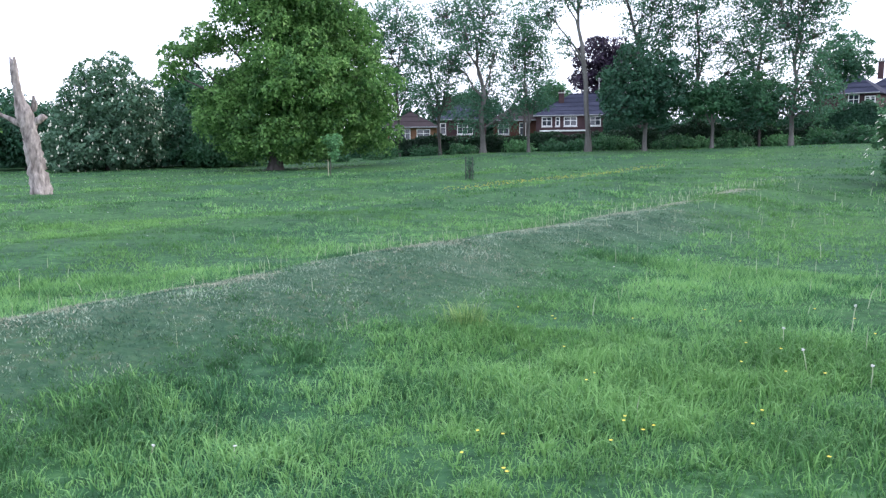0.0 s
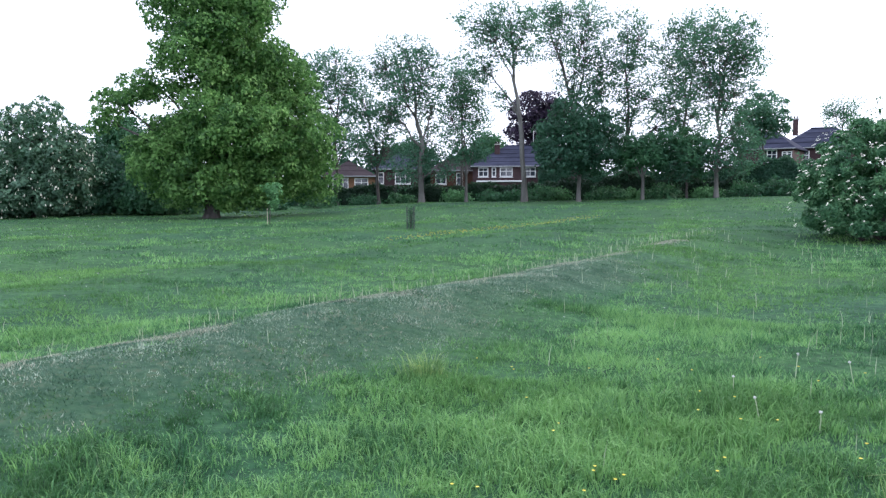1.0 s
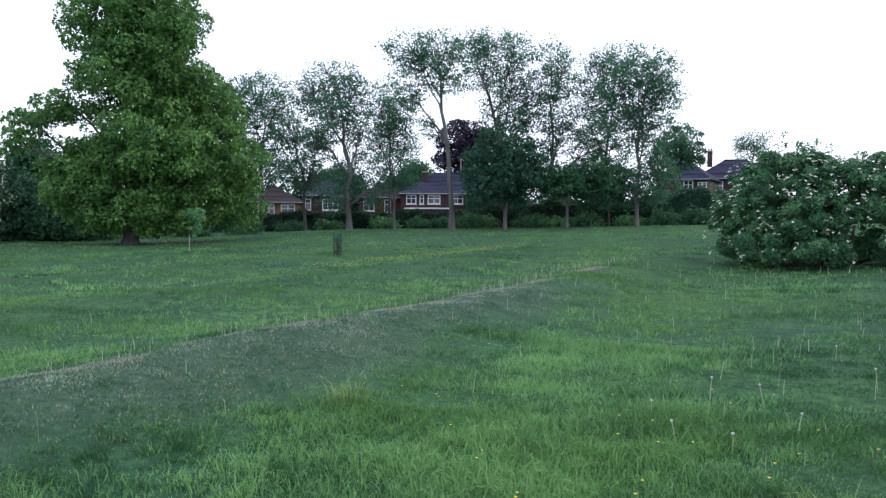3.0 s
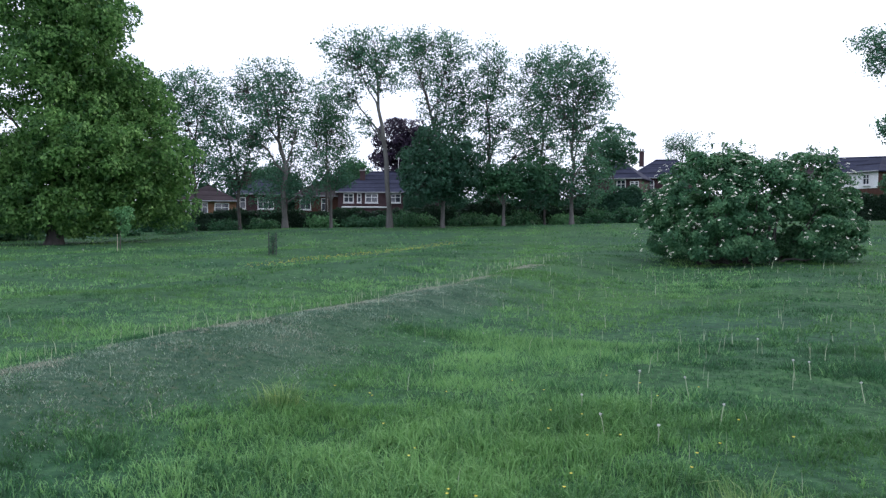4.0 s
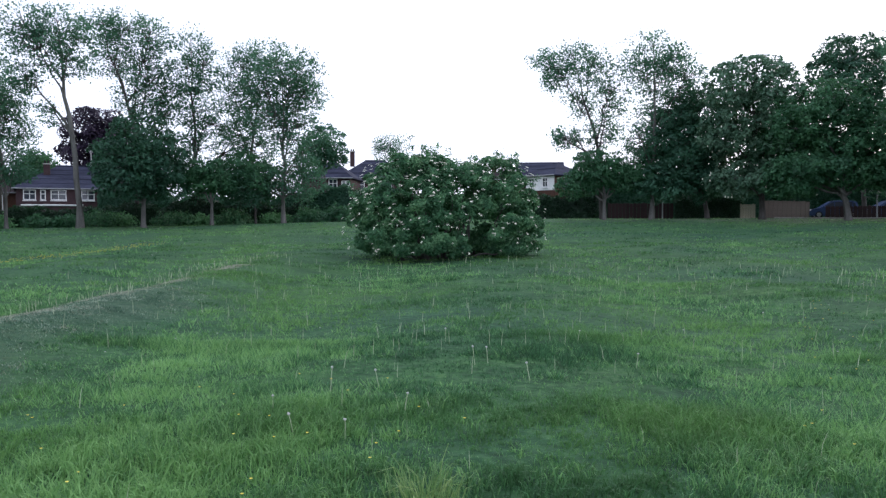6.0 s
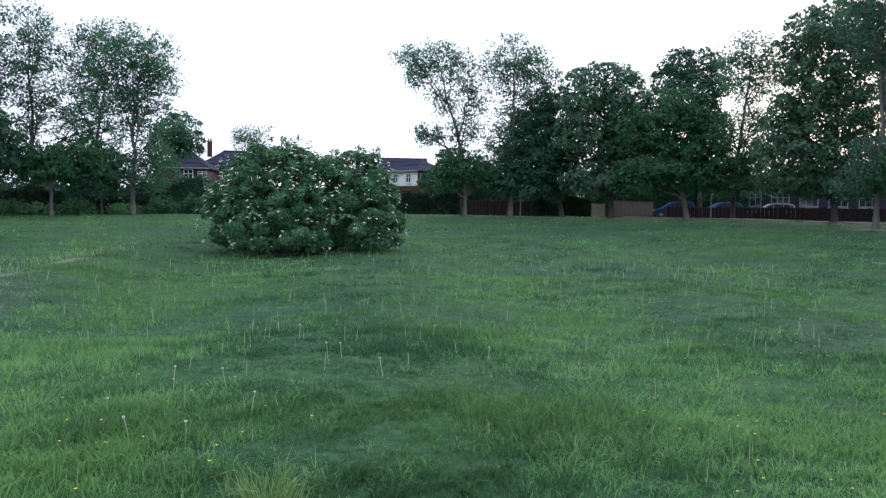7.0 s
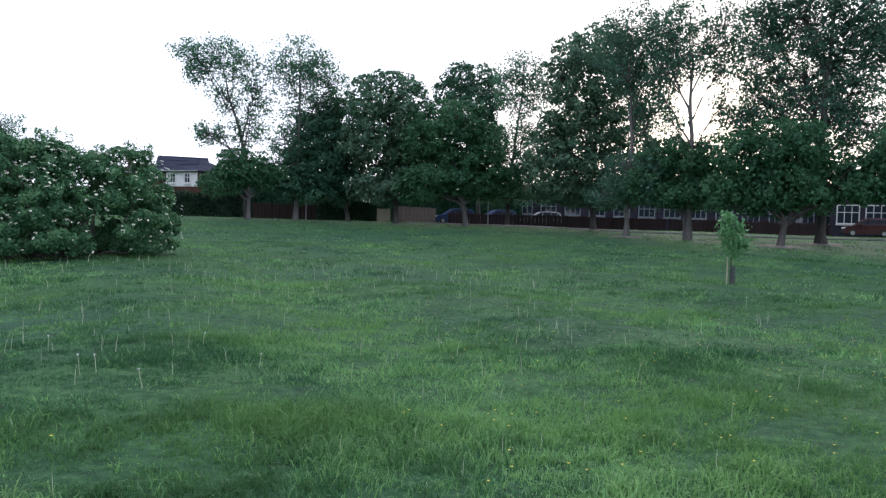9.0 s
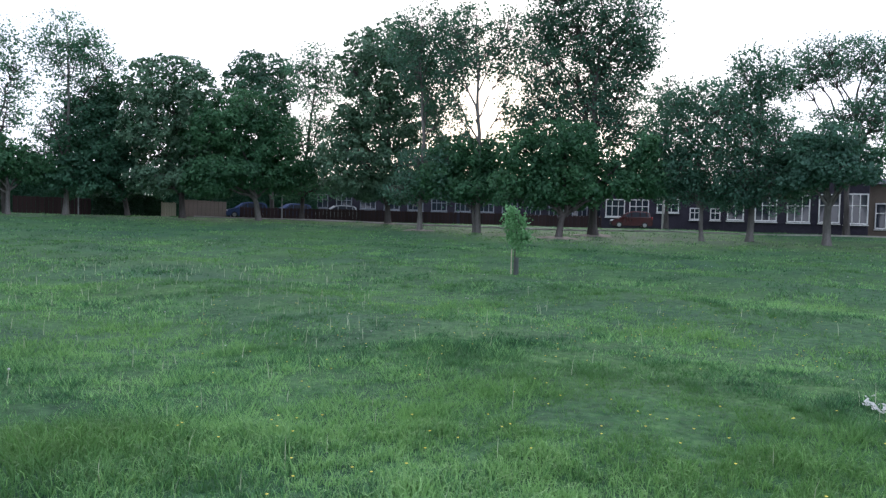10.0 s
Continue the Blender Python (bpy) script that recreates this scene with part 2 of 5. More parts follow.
def wear(x, y):
    """How bare the crest of the worn ridge is, 0 to 1."""
    q, s = across(x, y) - RIDGE_Q - 0.15 + 0.35 * wobble(x, y, 0.35), along(x, y)
    return np.exp(-(np.abs(q) / 1.2) ** 3) * smooth(-6, 0, s) * (1 - smooth(11.5, 16.5, s))


def gz(x, y):
    """Height of the ground."""
    x, y = np.asarray(x, float), np.asarray(y, float)
    d, az = np.hypot(x, y), np.degrees(np.arctan2(x, y))
    rise = np.interp(az, [-180, -60, -30, -7, 3, 20, 28, 48, 75, 105, 140, 180], [0, 0, 0, 0.36, 0.8, 1.08, 1.3, 1.6, 1.62, 1.6, 0.8, 0])
    z = rise * np.clip(d / 60, 0, 1) ** 2
    q = across(x, y)
    near = 1 - smooth(25, 48, d)
    z = z + 0.075 * np.cos((q - RIDGE_Q) * 2 * math.pi / 6.6) * near
    s = along(x, y)
    z = z + 0.20 * np.exp(-((q - RIDGE_Q) / 1.0) ** 2) * smooth(-8, -1, s) * (1 - smooth(16, 30, s))
    z = z + near * (0.035 * wobble(x, y, 0.55) + 0.015 * wobble(x, y, 1.9, 2.0)) + 0.05 * wobble(x, y, 0.16) * (1 - smooth(60, 90, d))
    return z


def ground_at(x, y):
    return float(gz(x, y))


def tri_mesh(name, verts, tris, material, smooth_shade=False):
    """A mesh from arrays of corners and triangles."""
    me = bpy.data.meshes.new(name)
    verts, tris = np.asarray(verts, np.float32), np.asarray(tris, np.int32)
    me.vertices.add(len(verts))
    me.vertices.foreach_set("co", verts.ravel())
    me.loops.add(tris.size)
    me.loops.foreach_set("vertex_index", tris.ravel())
    me.polygons.add(len(tris))
    me.polygons.foreach_set("loop_start", np.arange(0, tris.size, 3, dtype=np.int32))
    me.polygons.foreach_set("use_smooth", np.full(len(tris), smooth_shade))
    me.materials.append(material)
    me.update(calc_edges=True)
    return me


def mesh_of(name, bm, material, shade_smooth=False):
    me = bpy.data.meshes.new(name)
    bmesh.ops.recalc_face_normals(bm, faces=bm.faces)
    bm.to_mesh(me)
    bm.free()
    if shade_smooth:
        me.polygons.foreach_set("use_smooth", np.ones(len(me.polygons), bool))
    me.materials.append(material)
    return me


def thing(name, x, y, z=None, turn=0.0, label="", category="", group="", kind=""):
    ob = new(name)
    ob.matrix_world = pose(x, y, ground_at(x, y) if z is None else z, 0, 0, turn)
    return tagged(ob, label, category, group, kind)


def part(name, data, material, parent, label="", at=None):
    """Links a bmesh or a mesh as one object under a thing or a part."""
    me = mesh_of(name, data, material) if isinstance(data, bmesh.types.BMesh) else data
    ob = new(name, me)
    ob.parent = parent
    if at is not None:
        ob.matrix_local = at
    return tagged(ob, label)


def box(size, at=(0, 0, 0), bevel=0.0, bm=None, turn=0.0):
    """A bevelled block, standing on at."""
    own = bmesh.new()
    bmesh.ops.create_cube(own, size=1.0, matrix=pose(at[0], at[1], at[2] + size[2] / 2, 0, 0, turn) @ Matrix.Diagonal((*size, 1)))
    if bevel:
        bmesh.ops.bevel(own, geom=own.edges[:], offset=bevel, segments=1, affect="EDGES")
    if bm is None:
        return own
    me = bpy.data.meshes.new("tmp")
    own.to_mesh(me)
    own.free()
    bm.from_mesh(me)
    bpy.data.meshes.remove(me)
    return bm


def tubes(paths, sides=7):
    """Tapered tubes along polylines: (points, radii) each."""
    vs, ts, base = [], [], 0
    ang = np.arange(sides) * 2 * math.pi / sides
    for pts, rad in paths:
        pts, rad = np.asarray(pts, float), np.asarray(rad, float)
        tan = np.gradient(pts, axis=0)
        tan /= np.linalg.norm(tan, axis=1)[:, None] + 1e-9
        ref = np.where(np.abs(tan[:, 2:3]) > 0.9, np.array([[1.0, 0, 0]]), np.array([[0, 0, 1.0]]))
        u = np.cross(tan, ref)
        u /= np.linalg.norm(u, axis=1)[:, None] + 1e-9
        w = np.cross(tan, u)
        ring = pts[:, None] + rad[:, None, None] * (np.cos(ang)[None, :, None] * u[:, None] + np.sin(ang)[None, :, None] * w[:, None])
        n = len(pts)
        vs.append(ring.reshape(-1, 3))
        i, j = np.meshgrid(np.arange(n - 1), np.arange(sides), indexing="ij")
        a, b = base + i * sides + j, base + i * sides + (j + 1) % sides
        c, e = a + sides, b + sides
        ts.append(np.stack([a, b, e], -1).reshape(-1, 3))
        ts.append(np.stack([a, e, c], -1).reshape(-1, 3))
        base += n * sides
    return np.concatenate(vs), np.concatenate(ts)


def unit(v):
    return v / (np.linalg.norm(v, axis=-1, keepdims=True) + 1e-9)


def leaves(rng, centres, size, aspect=0.55, droop=0.35, facing=None, plain=False):
    """Small leaves at the given places, their faces turned about as facing says. plain: three corners, for far crowns; else four, folded."""
    n = len(centres)
    if facing is None:
        d = unit(rng.normal(size=(n, 3)) + np.array([0, 0, -droop]))
        side = unit(np.cross(d, rng.normal(size=(n, 3))))
    else:
        nor = unit(unit(facing) + rng.normal(size=(n, 3)) * 0.55)
        d = unit(np.cross(nor, rng.normal(size=(n, 3))) + np.array([0, 0, -droop * 0.5]))
        side = unit(np.cross(d, nor))
    up = np.cross(side, d)
    L = size * rng.uniform(0.6, 1.35, (n, 1))
    w = L * aspect
    a, c = centres - d * L / 2, centres + d * L / 2
    if plain:
        v = np.stack([a - side * w * 0.6, a + side * w * 0.6, c], 1).reshape(-1, 3)
        return v, np.arange(3 * n).reshape(-1, 3)
    b = centres + side * w / 2 + up * L * 0.12
    e = centres - side * w / 2 + up * L * 0.12
    v = np.stack([a, b, c, e], 1).reshape(-1, 3)
    k = np.arange(n)[:, None] * 4
    t = np.concatenate([k + np.array([[0, 1, 2]]), k + np.array([[0, 2, 3]])])
    return v, t


def bent(p0, p1, rng, k=6, sag=0.06, lift=0.0):
    """A crooked line from p0 to p1."""
    p0, p1 = np.asarray(p0, float), np.asarray(p1, float)
    t = np.linspace(0, 1, k)[:, None]
    L = np.linalg.norm(p1 - p0)
    wob = np.cumsum(rng.normal(size=(k, 3)), 0) * sag * L / math.sqrt(k)
    wob -= t * wob[-1]
    return p0 + (p1 - p0) * t + wob + np.array([0, 0, lift * L]) * (t * (1 - t))


# ---- the ground ----
def build_ground():
    nr, na = 190, 300
    rad = np.concatenate([[0.001], 0.8 * np.power(1900 / 0.8, np.arange(nr) / (nr - 1))])
    ang = np.arange(na) * 2 * math.pi / na
    X, Y = rad[:, None] * np.sin(ang) - 0.6, rad[:, None] * np.cos(ang) - 2.0
    V = np.stack([X, Y, gz(X, Y)], -1).reshape(-1, 3)
    i, j = np.meshgrid(np.arange(nr), np.arange(na), indexing="ij")
    a, b = i * na + j, i * na + (j + 1) % na
    c, e = a + na, b + na
    T = np.concatenate([np.stack([a, c, e], -1).reshape(-1, 3), np.stack([a, e, b], -1).reshape(-1, 3)])
    T = T[~((T[:, 0] < na) & (T[:, 1] < na))]
    me = tri_mesh("ground", V, T, M_GROUND, True)
    w = me.attributes.new("wear", "FLOAT", "POINT")
    w.data.foreach_set("value", wear(V[:, 0], V[:, 1]).astype(np.float32))
    return tagged(new("ground", me), "uneven green meadow with low old plough ridges", "meadow", kind="structure")


build_ground()


# ---- grass ----
def blades(rng, x, y, height, width, lean, joints, away=None):
    """Grass blades at plan places. joints: 1 for a plain taper, 2 for a bent blade."""
    n = len(x)
    z = gz(x, y) - 0.01
    p = np.stack([x, y, z], -1)
    a = rng.uniform(0, 2 * math.pi, n) if away is None else away + rng.normal(size=n) * 0.7
    out = np.stack([np.cos(a), np.sin(a), np.zeros(n)], -1)
    b = rng.uniform(0, 2 * math.pi, n)
    side = np.stack([np.cos(b), np.sin(b), np.zeros(n)], -1) * (width / 2)[:, None]
    upv = np.array([0, 0, 1.0])
    tip = p + upv * height[:, None] * np.sqrt(np.clip(1 - lean ** 2, 0.1, 1))[:, None] + out * (height * lean)[:, None]
    if joints == 1:
        v = np.stack([p - side, p + side, tip], 1).reshape(-1, 3)
        return v, np.arange(3 * n).reshape(-1, 3)
    mid = p + upv * (height * 0.55)[:, None] + out * (height * lean * 0.3)[:, None]
    v = np.stack([p - side, p + side, mid + side * 0.8, mid - side * 0.8, tip], 1).reshape(-1, 3)
    k = np.arange(n)[:, None] * 5
    return v, np.concatenate([k + np.array([[0, 1, 2]]), k + np.array([[0, 2, 3]]), k + np.array([[3, 2, 4]])])


def scatter(rng, n, r0, r1, az0=-40.0, az1=118.0):
    r = np.sqrt(rng.uniform(r0 * r0, r1 * r1, n))
    a = np.radians(rng.uniform(az0, az1, n))
    return r * np.sin(a), r * np.cos(a)


def lushness(x, y):
    """Where the grass stands tall: the furrows and scattered patches."""
    f = 0.5 - 0.5 * np.cos((across(x, y) - RIDGE_Q) * 2 * math.pi / 6.6)
    return np.clip(0.35 + 0.35 * f + 0.55 * wobble(x, y, 0.75) + 0.35 * wobble(x, y, 2.3, 1.0), 0, 1.3)


def grass_belt(seed, clumps, per, lawn, r0, r1, h, w, joints, spread, shade):
    """A belt of meadow: strong tufts of arching blades over a thin short sward of single blades."""
    rng = np.random.default_rng(seed)
    tx, ty = scatter(rng, clumps, r0, r1)
    lx, ly = scatter(rng, lawn, r0, r1)
    x0, y0, count = np.concatenate([tx, lx]), np.concatenate([ty, ly]), np.concatenate([np.full(clumps, per), np.ones(lawn, int)])
    stand = np.concatenate([rng.uniform(0.75, 1.5, clumps), rng.uniform(0.4, 0.75, lawn)])
    keep = rng.uniform(size=len(x0)) > wear(x0, y0) * (0.8 + 0.35 * wobble(x0, y0, 1.3, 6.0))
    keep &= (np.arange(len(x0)) >= clumps) | (rng.uniform(size=len(x0)) < 0.35 + 0.65 * lushness(x0, y0))
    x0, y0, count, stand = x0[keep], y0[keep], count[keep], stand[keep]
    n = int(count.sum())
    size = np.repeat(rng.uniform(0.6, 1.4, len(x0)), count) * spread
    dx, dy = rng.normal(size=n) * size, rng.normal(size=n) * size
    x, y = np.repeat(x0, count) + dx, np.repeat(y0, count) + dy
    height = h * (0.45 + 0.7 * lushness(x, y)) * np.repeat(stand, count) * rng.uniform(0.5, 1.25, n) * (1 - 0.6 * np.clip(wear(x, y) * 1.4, 0, 1))
    v, t = blades(rng, x, y, height, w * rng.uniform(0.6, 1.3, n), rng.uniform(0.35, 0.98, n), joints, np.arctan2(dy, dx))
    me = tri_mesh("grass", v, t, M_GRASS)
    strip_tone = -0.32 * np.cos((across(x0, y0) - RIDGE_Q) * 2 * math.pi / 6.6) * (1 - smooth(25, 65, np.hypot(x0, y0)))
    val = shade + strip_tone + rng.normal(size=len(x0)) * 0.26 + 0.26 * wobble(x0, y0, 1.6, 5.0) + 0.24 * wobble(x0, y0, 0.5, 3.0) + 0.22 * wobble(x0, y0, 4.1, 2.0)
    tone = me.attributes.new("tone", "FLOAT", "POINT")
    tone.data.foreach_set("value", np.repeat(np.repeat(val, count), len(v) // n).astype(np.float32))
    tagged(new("grass", me), "lush uneven green meadow grass in tufts", "grass", kind="stuff")


grass_belt(11, 8200, 20, 60000, 2.6, 6.6, 0.115, 0.0075, 2, 0.045, 0.0)
grass_belt(15, 10500, 20, 90000, 6.3, 10.5, 0.095, 0.011, 1, 0.055, 0.0)
grass_belt(12, 12500, 17, 80000, 10.0, 19.0, 0.09, 0.016, 1, 0.08, -0.02)
# the far belts' lower tone paints in the dusk shading under the trees
grass_belt(13, 11000, 15, 50000, 18.0, 36.0, 0.10, 0.030, 1, 0.14, -0.08)
grass_belt(14, 10000, 11, 40000, 34.0, 61.0, 0.10, 0.05, 1, 0.22, -0.12)


def worn_tufts():
    """Short trodden growth on the bare ridge, with bleached thatch along its far edge."""
    rng = np.random.default_rng(21)
    n = 330000
    s = rng.uniform(-5, 18, n)
    edge = rng.uniform(size=n) < 0.25
    q = np.where(edge, rng.normal(size=n) * 0.22 - 0.95, rng.uniform(-1.2, 2.0, n)) + RIDGE_Q
    x, y = 0.766 * q + 0.643 * s, -0.643 * q + 0.766 * s
    keep = rng.uniform(size=n) < (wear(x, y) * 1.1 + 0.1) * (0.75 + 0.5 * wobble(x, y, 2.6, 3.0) + 0.4 * wobble(x, y, 7.0, 1.0))
    x, y = x[keep], y[keep]
    v, t = blades(rng, x, y, rng.uniform(0.012, 0.05, len(x)), rng.uniform(0.007, 0.015, len(x)), rng.uniform(0.4, 0.98, len(x)), 1)
    tagged(new("worn_grass", tri_mesh("worn_grass", v, t, M_WORN)), "thin trodden grass and dry thatch on bare ridge", "grass", kind="stuff")


worn_tufts()


def dry_thatch():
    """Bleached mown grass lying in broken drifts along the ridge's far edge and in patches over its crest."""
    rng = np.random.default_rng(22)
    n = 140000
    s = rng.uniform(-5, 20, n)
    rim = rng.uniform(size=n) < 0.55
    q = np.where(rim, rng.normal(size=n) * 0.26 - 0.55 + 0.12 * np.sin(s * 1.1), rng.uniform(-1.0, 1.6, n)) + RIDGE_Q
    x, y = 0.766 * q + 0.643 * s, -0.643 * q + 0.766 * s
    drift = wobble(x, y, 1.1, 9.0) + 0.7 * wobble(x, y, 3.6, 4.0)
    keep = np.where(rim, drift > -0.15, (drift > 0.4) & (wear(x, y) > 0.35)) & (rng.uniform(size=n) < 0.75)
    x, y = x[keep], y[keep]
    v, t = blades(rng, x, y, rng.uniform(0.02, 0.06, len(x)), rng.uniform(0.006, 0.013, len(x)), rng.uniform(0.5, 0.98, len(x)), 1)
    tagged(new("dry_thatch", tri_mesh("dry_thatch", v, t, M_THATCH)), "bleached dry mown grass lying along the ridge", "grass", kind="stuff")


dry_thatch()


def dry_stalks():
    rng = np.random.default_rng(31)
    n = 330
    s, q = rng.uniform(-4, 26, n), rng.normal(size=n) * 0.55 + RIDGE_Q - 1.4
    x1, y1 = 0.766 * q + 0.643 * s, -0.643 * q + 0.766 * s
    x2, y2 = scatter(rng, 420, 4.5, 24, 10, 75)
    x3, y3 = scatter(rng, 160, 4.0, 16, -30, 110)
    x, y = np.concatenate([x1, x2, x3]), np.concatenate([y1, y2, y3])
    h = rng.uniform(0.10, 0.24, len(x)) + np.where(np.arange(len(x)) < n, 0.0, 0.05)
    d = np.hypot(x, y)
    v, t = blades(rng, x, y, h, 0.003 + 0.0005 * d, rng.uniform(0, 0.4, len(x)), 2)
    tagged(new("dry_grass_stalks", tri_mesh("dry_grass_stalks", v, t, M_STRAW)), "pale dry seed stalks standing in the grass", "grass", kind="stuff")


dry_stalks()


def pale_tuft(az, d, seed):
    """One coarse tussock of bleached long blades."""
    rng = np.random.default_rng(seed)
    x0, y0 = polar(az, d)
    n = 220
    dx, dy = rng.normal(size=n) * 0.09, rng.normal(size=n) * 0.09
    v, t = blades(rng, x0 + dx, y0 + dy, rng.uniform(0.14, 0.30, n), np.full(n, 0.007), rng.uniform(0.35, 0.95, n), 2, np.arctan2(dy, dx))
    tagged(new("grass_tussock", tri_mesh("grass_tussock", v, t, M_TUSSOCK)), "coarse tussock of pale yellow-green long grass", "grass", group="pale tussocks")


for az, d, seed in ((1.7, 6.65, 61), (37.0, 4.1, 65)):
    pale_tuft(az, d, seed)


def flower_specks():
    """Buttercups: small five-sided cups on the grass, thickest in one far strip and close by."""
    rng = np.random.default_rng(41)
    n = 520
    s, q = rng.uniform(18, 33, n), rng.normal(size=n) * 0.35 + -14.8
    x1, y1 = 0.766 * q + 0.643 * s, -0.643 * q + 0.766 * s
    x2, y2 = scatter(rng, 300, 4.2, 15, 62, 112)
    x3, y3 = scatter(rng, 40, 3.2, 7, 0, 40)
    x, y = np.concatenate([x1, x2, x3]), np.concatenate([y1, y2, y3])
    z = gz(x, y) + rng.uniform(0.10, 0.22, len(x))
    r = np.where(np.hypot(x, y) > 17, 0.024, 0.011)
    a = np.arange(5) * 2 * math.pi / 5
    ring = np.stack([np.cos(a), np.sin(a), np.full(5, 0.6)], -1)
    c = np.stack([x, y, z], -1)
    v = np.concatenate([c[:, None], c[:, None] + ring[None] * r[:, None, None]], 1).reshape(-1, 3)
    k = np.arange(len(x))[:, None] * 6
    t = np.concatenate([k + np.array([[0, 1 + i, 1 + (i + 1) % 5]]) for i in range(5)])
    tagged(new("buttercups", tri_mesh("buttercups", v, t, M_YELLOW)), "small yellow buttercups scattered in the grass", "flower", kind="stuff")
    x, y = scatter(rng, 420, 9, 40, -30, 112)
    c = np.stack([x, y, gz(x, y) + rng.uniform(0.08, 0.18, len(x))], -1)
    r = 0.006 + 0.0008 * np.hypot(x, y)
    v = np.concatenate([c[:, None], c[:, None] + ring[None] * r[:, None, None]], 1).reshape(-1, 3)
    k = np.arange(len(x))[:, None] * 6
    t = np.concatenate([k + np.array([[0, 1 + i, 1 + (i + 1) % 5]]) for i in range(5)])
    tagged(new("daisies", tri_mesh("daisies", v, t, M_CLOCK)), "tiny white daisies scattered over the meadow", "flower", kind="stuff")


flower_specks()


# ---- trees ----
def tree_meshes(name, seed, h, rx, bottom, trunk_r, leaf_mat, bark, n_leaf, leaf=0.22, puff=0.9, profile="round", limbs=14, lean=(0, 0), fork=0.0, ry=None, twigs=4, bare=0.35, droop=0.35, clumps=0):
    """Trunk with limbs and a crown of small leaves in clumps round the twigs. profile: round, dome or tall."""
    rng = np.random.default_rng(seed)
    ry = ry or rx
    top = np.array([lean[0], lean[1], h * 0.93])
    k = 10
    tpts = bent((0, 0, -0.2), top, rng, k, 0.03)
    trad = trunk_r * np.concatenate([[1.35], np.linspace(1.0, 0.12, k - 1)])
    paths = [(tpts, trad)]
    ends, thick = [], []
    ch = h - bottom

    def shell(zf):
        if profile == "tall":
            return np.sin(np.clip(zf, 0.02, 0.98) * math.pi) ** 0.5 * (1 - 0.35 * zf)
        if profile == "dome":
            return np.sqrt(np.clip(1 - zf ** 2.4, 0, 1)) * np.clip(0.75 + zf * 2, 0, 1)
        return np.sqrt(np.clip(1 - (2 * zf - 0.9) ** 2 / 1.21, 0.02, 1))

    for i in range(limbs):
        zf = (i + rng.uniform(0.1, 0.9)) / limbs
        a = i * 2.4 + rng.uniform(-0.5, 0.5)
        reach = shell(zf) * rng.uniform(0.72, 1.08)
        axis = np.array([np.interp(bottom + zf * ch, tpts[:, 2], tpts[:, 0]), np.interp(bottom + zf * ch, tpts[:, 2], tpts[:, 1])])
        end = np.array([axis[0] + math.cos(a) * rx * reach, axis[1] + math.sin(a) * ry * reach, bottom + zf * ch])
        z0 = max(bottom * 0.55, end[2] - rng.uniform(0.25, 0.6) * np.linalg.norm(end[:2] - axis) - 0.1 * h)
        z0 = min(z0, h * 0.85)
        st = np.array([np.interp(z0, tpts[:, 2], tpts[:, 0]), np.interp(z0, tpts[:, 2], tpts[:, 1]), z0])
        r0 = np.interp(z0, tpts[:, 2], trad) * rng.uniform(0.3, 0.5)
        line = bent(st, end, rng, 6, 0.07, 0.12)
        paths.append((line, np.linspace(r0 * 0.8, 0.012, 6)))
        for j in range(twigs):
            f = rng.uniform(bare, 1.0)
            b = np.array([np.interp(f * 5, np.arange(6), line[:, q]) for q in range(3)])
            L = 0.34 * rx * rng.uniform(0.6, 1.3)
            e = b + unit(rng.normal(size=3) + np.array([math.cos(a) * 0.7, math.sin(a) * 0.7, 0.35])) * L
            paths.append((bent(b, e, rng, 4, 0.08), np.linspace(min(r0 * 0.25, 0.035), 0.006, 4)))
            ends.append(b + (e - b) * rng.uniform(0.3, 1.0))
            ends.append(e)
        ends.append(end)
    ends.append(top)
    # clumps that fill the crown's outer body
    airy = leaf_mat in (M_ASH, M_ASH_BACKLIT)
    m = clumps or (330 if airy else 130)
    zz = rng.uniform(0.0, 1.0, m * 4)
    zz = zz[rng.uniform(size=m * 4) < shell(zz) + 0.08][:m]
    fr = rng.uniform(size=len(zz)) ** (0.5 if airy else 0.22)
    fa = rng.uniform(0, 2 * math.pi, len(zz))
    bulge = 1 + 0.17 * np.sin(fa * 3 + zz * 4 + seed) + 0.12 * np.sin(fa * 5 + zz * 11 + seed)
    hz = bottom + zz * ch
    fx = np.interp(hz, tpts[:, 2], tpts[:, 0]) + np.cos(fa) * rx * shell(zz) * fr * bulge
    fy = np.interp(hz, tpts[:, 2], tpts[:, 1]) + np.sin(fa) * ry * shell(zz) * fr * bulge
    ends = np.concatenate([np.array(ends), np.stack([fx, fy, hz], -1)])
    size = rng.uniform(0.4, 1.5, len(ends)) * puff
    pick = rng.choice(len(ends), n_leaf, p=size ** 2 / (size ** 2).sum())
    off = unit(rng.normal(size=(n_leaf, 3))) * rng.uniform(0, 1, (n_leaf, 1)) ** (0.5 if airy else 0.42) * size[pick][:, None]
    off[:, 2] *= 0.7
    c = ends[pick] + off
    if not airy:  # the close-grown inside of a dense crown
        deep = rng.uniform(size=n_leaf) < 0.2
        c[deep] = np.array([0, 0, bottom + 0.45 * ch]) + (c[deep] - np.array([0, 0, bottom + 0.45 * ch])) * rng.uniform(0.45, 0.85, (deep.sum(), 1))
    c[:, 2] = np.maximum(c[:, 2], bottom * 0.75)
    wood = tri_mesh(name + "_trunk", *tubes(paths), bark, True)
    crown = tri_mesh(name + "_crown", *leaves(rng, c, leaf if airy else np.where(deep, leaf * 1.5, leaf)[:, None], 0.75, droop, None if airy else off + np.array([0, 0, 0.25]) * puff, True), leaf_mat)
    return wood, crown


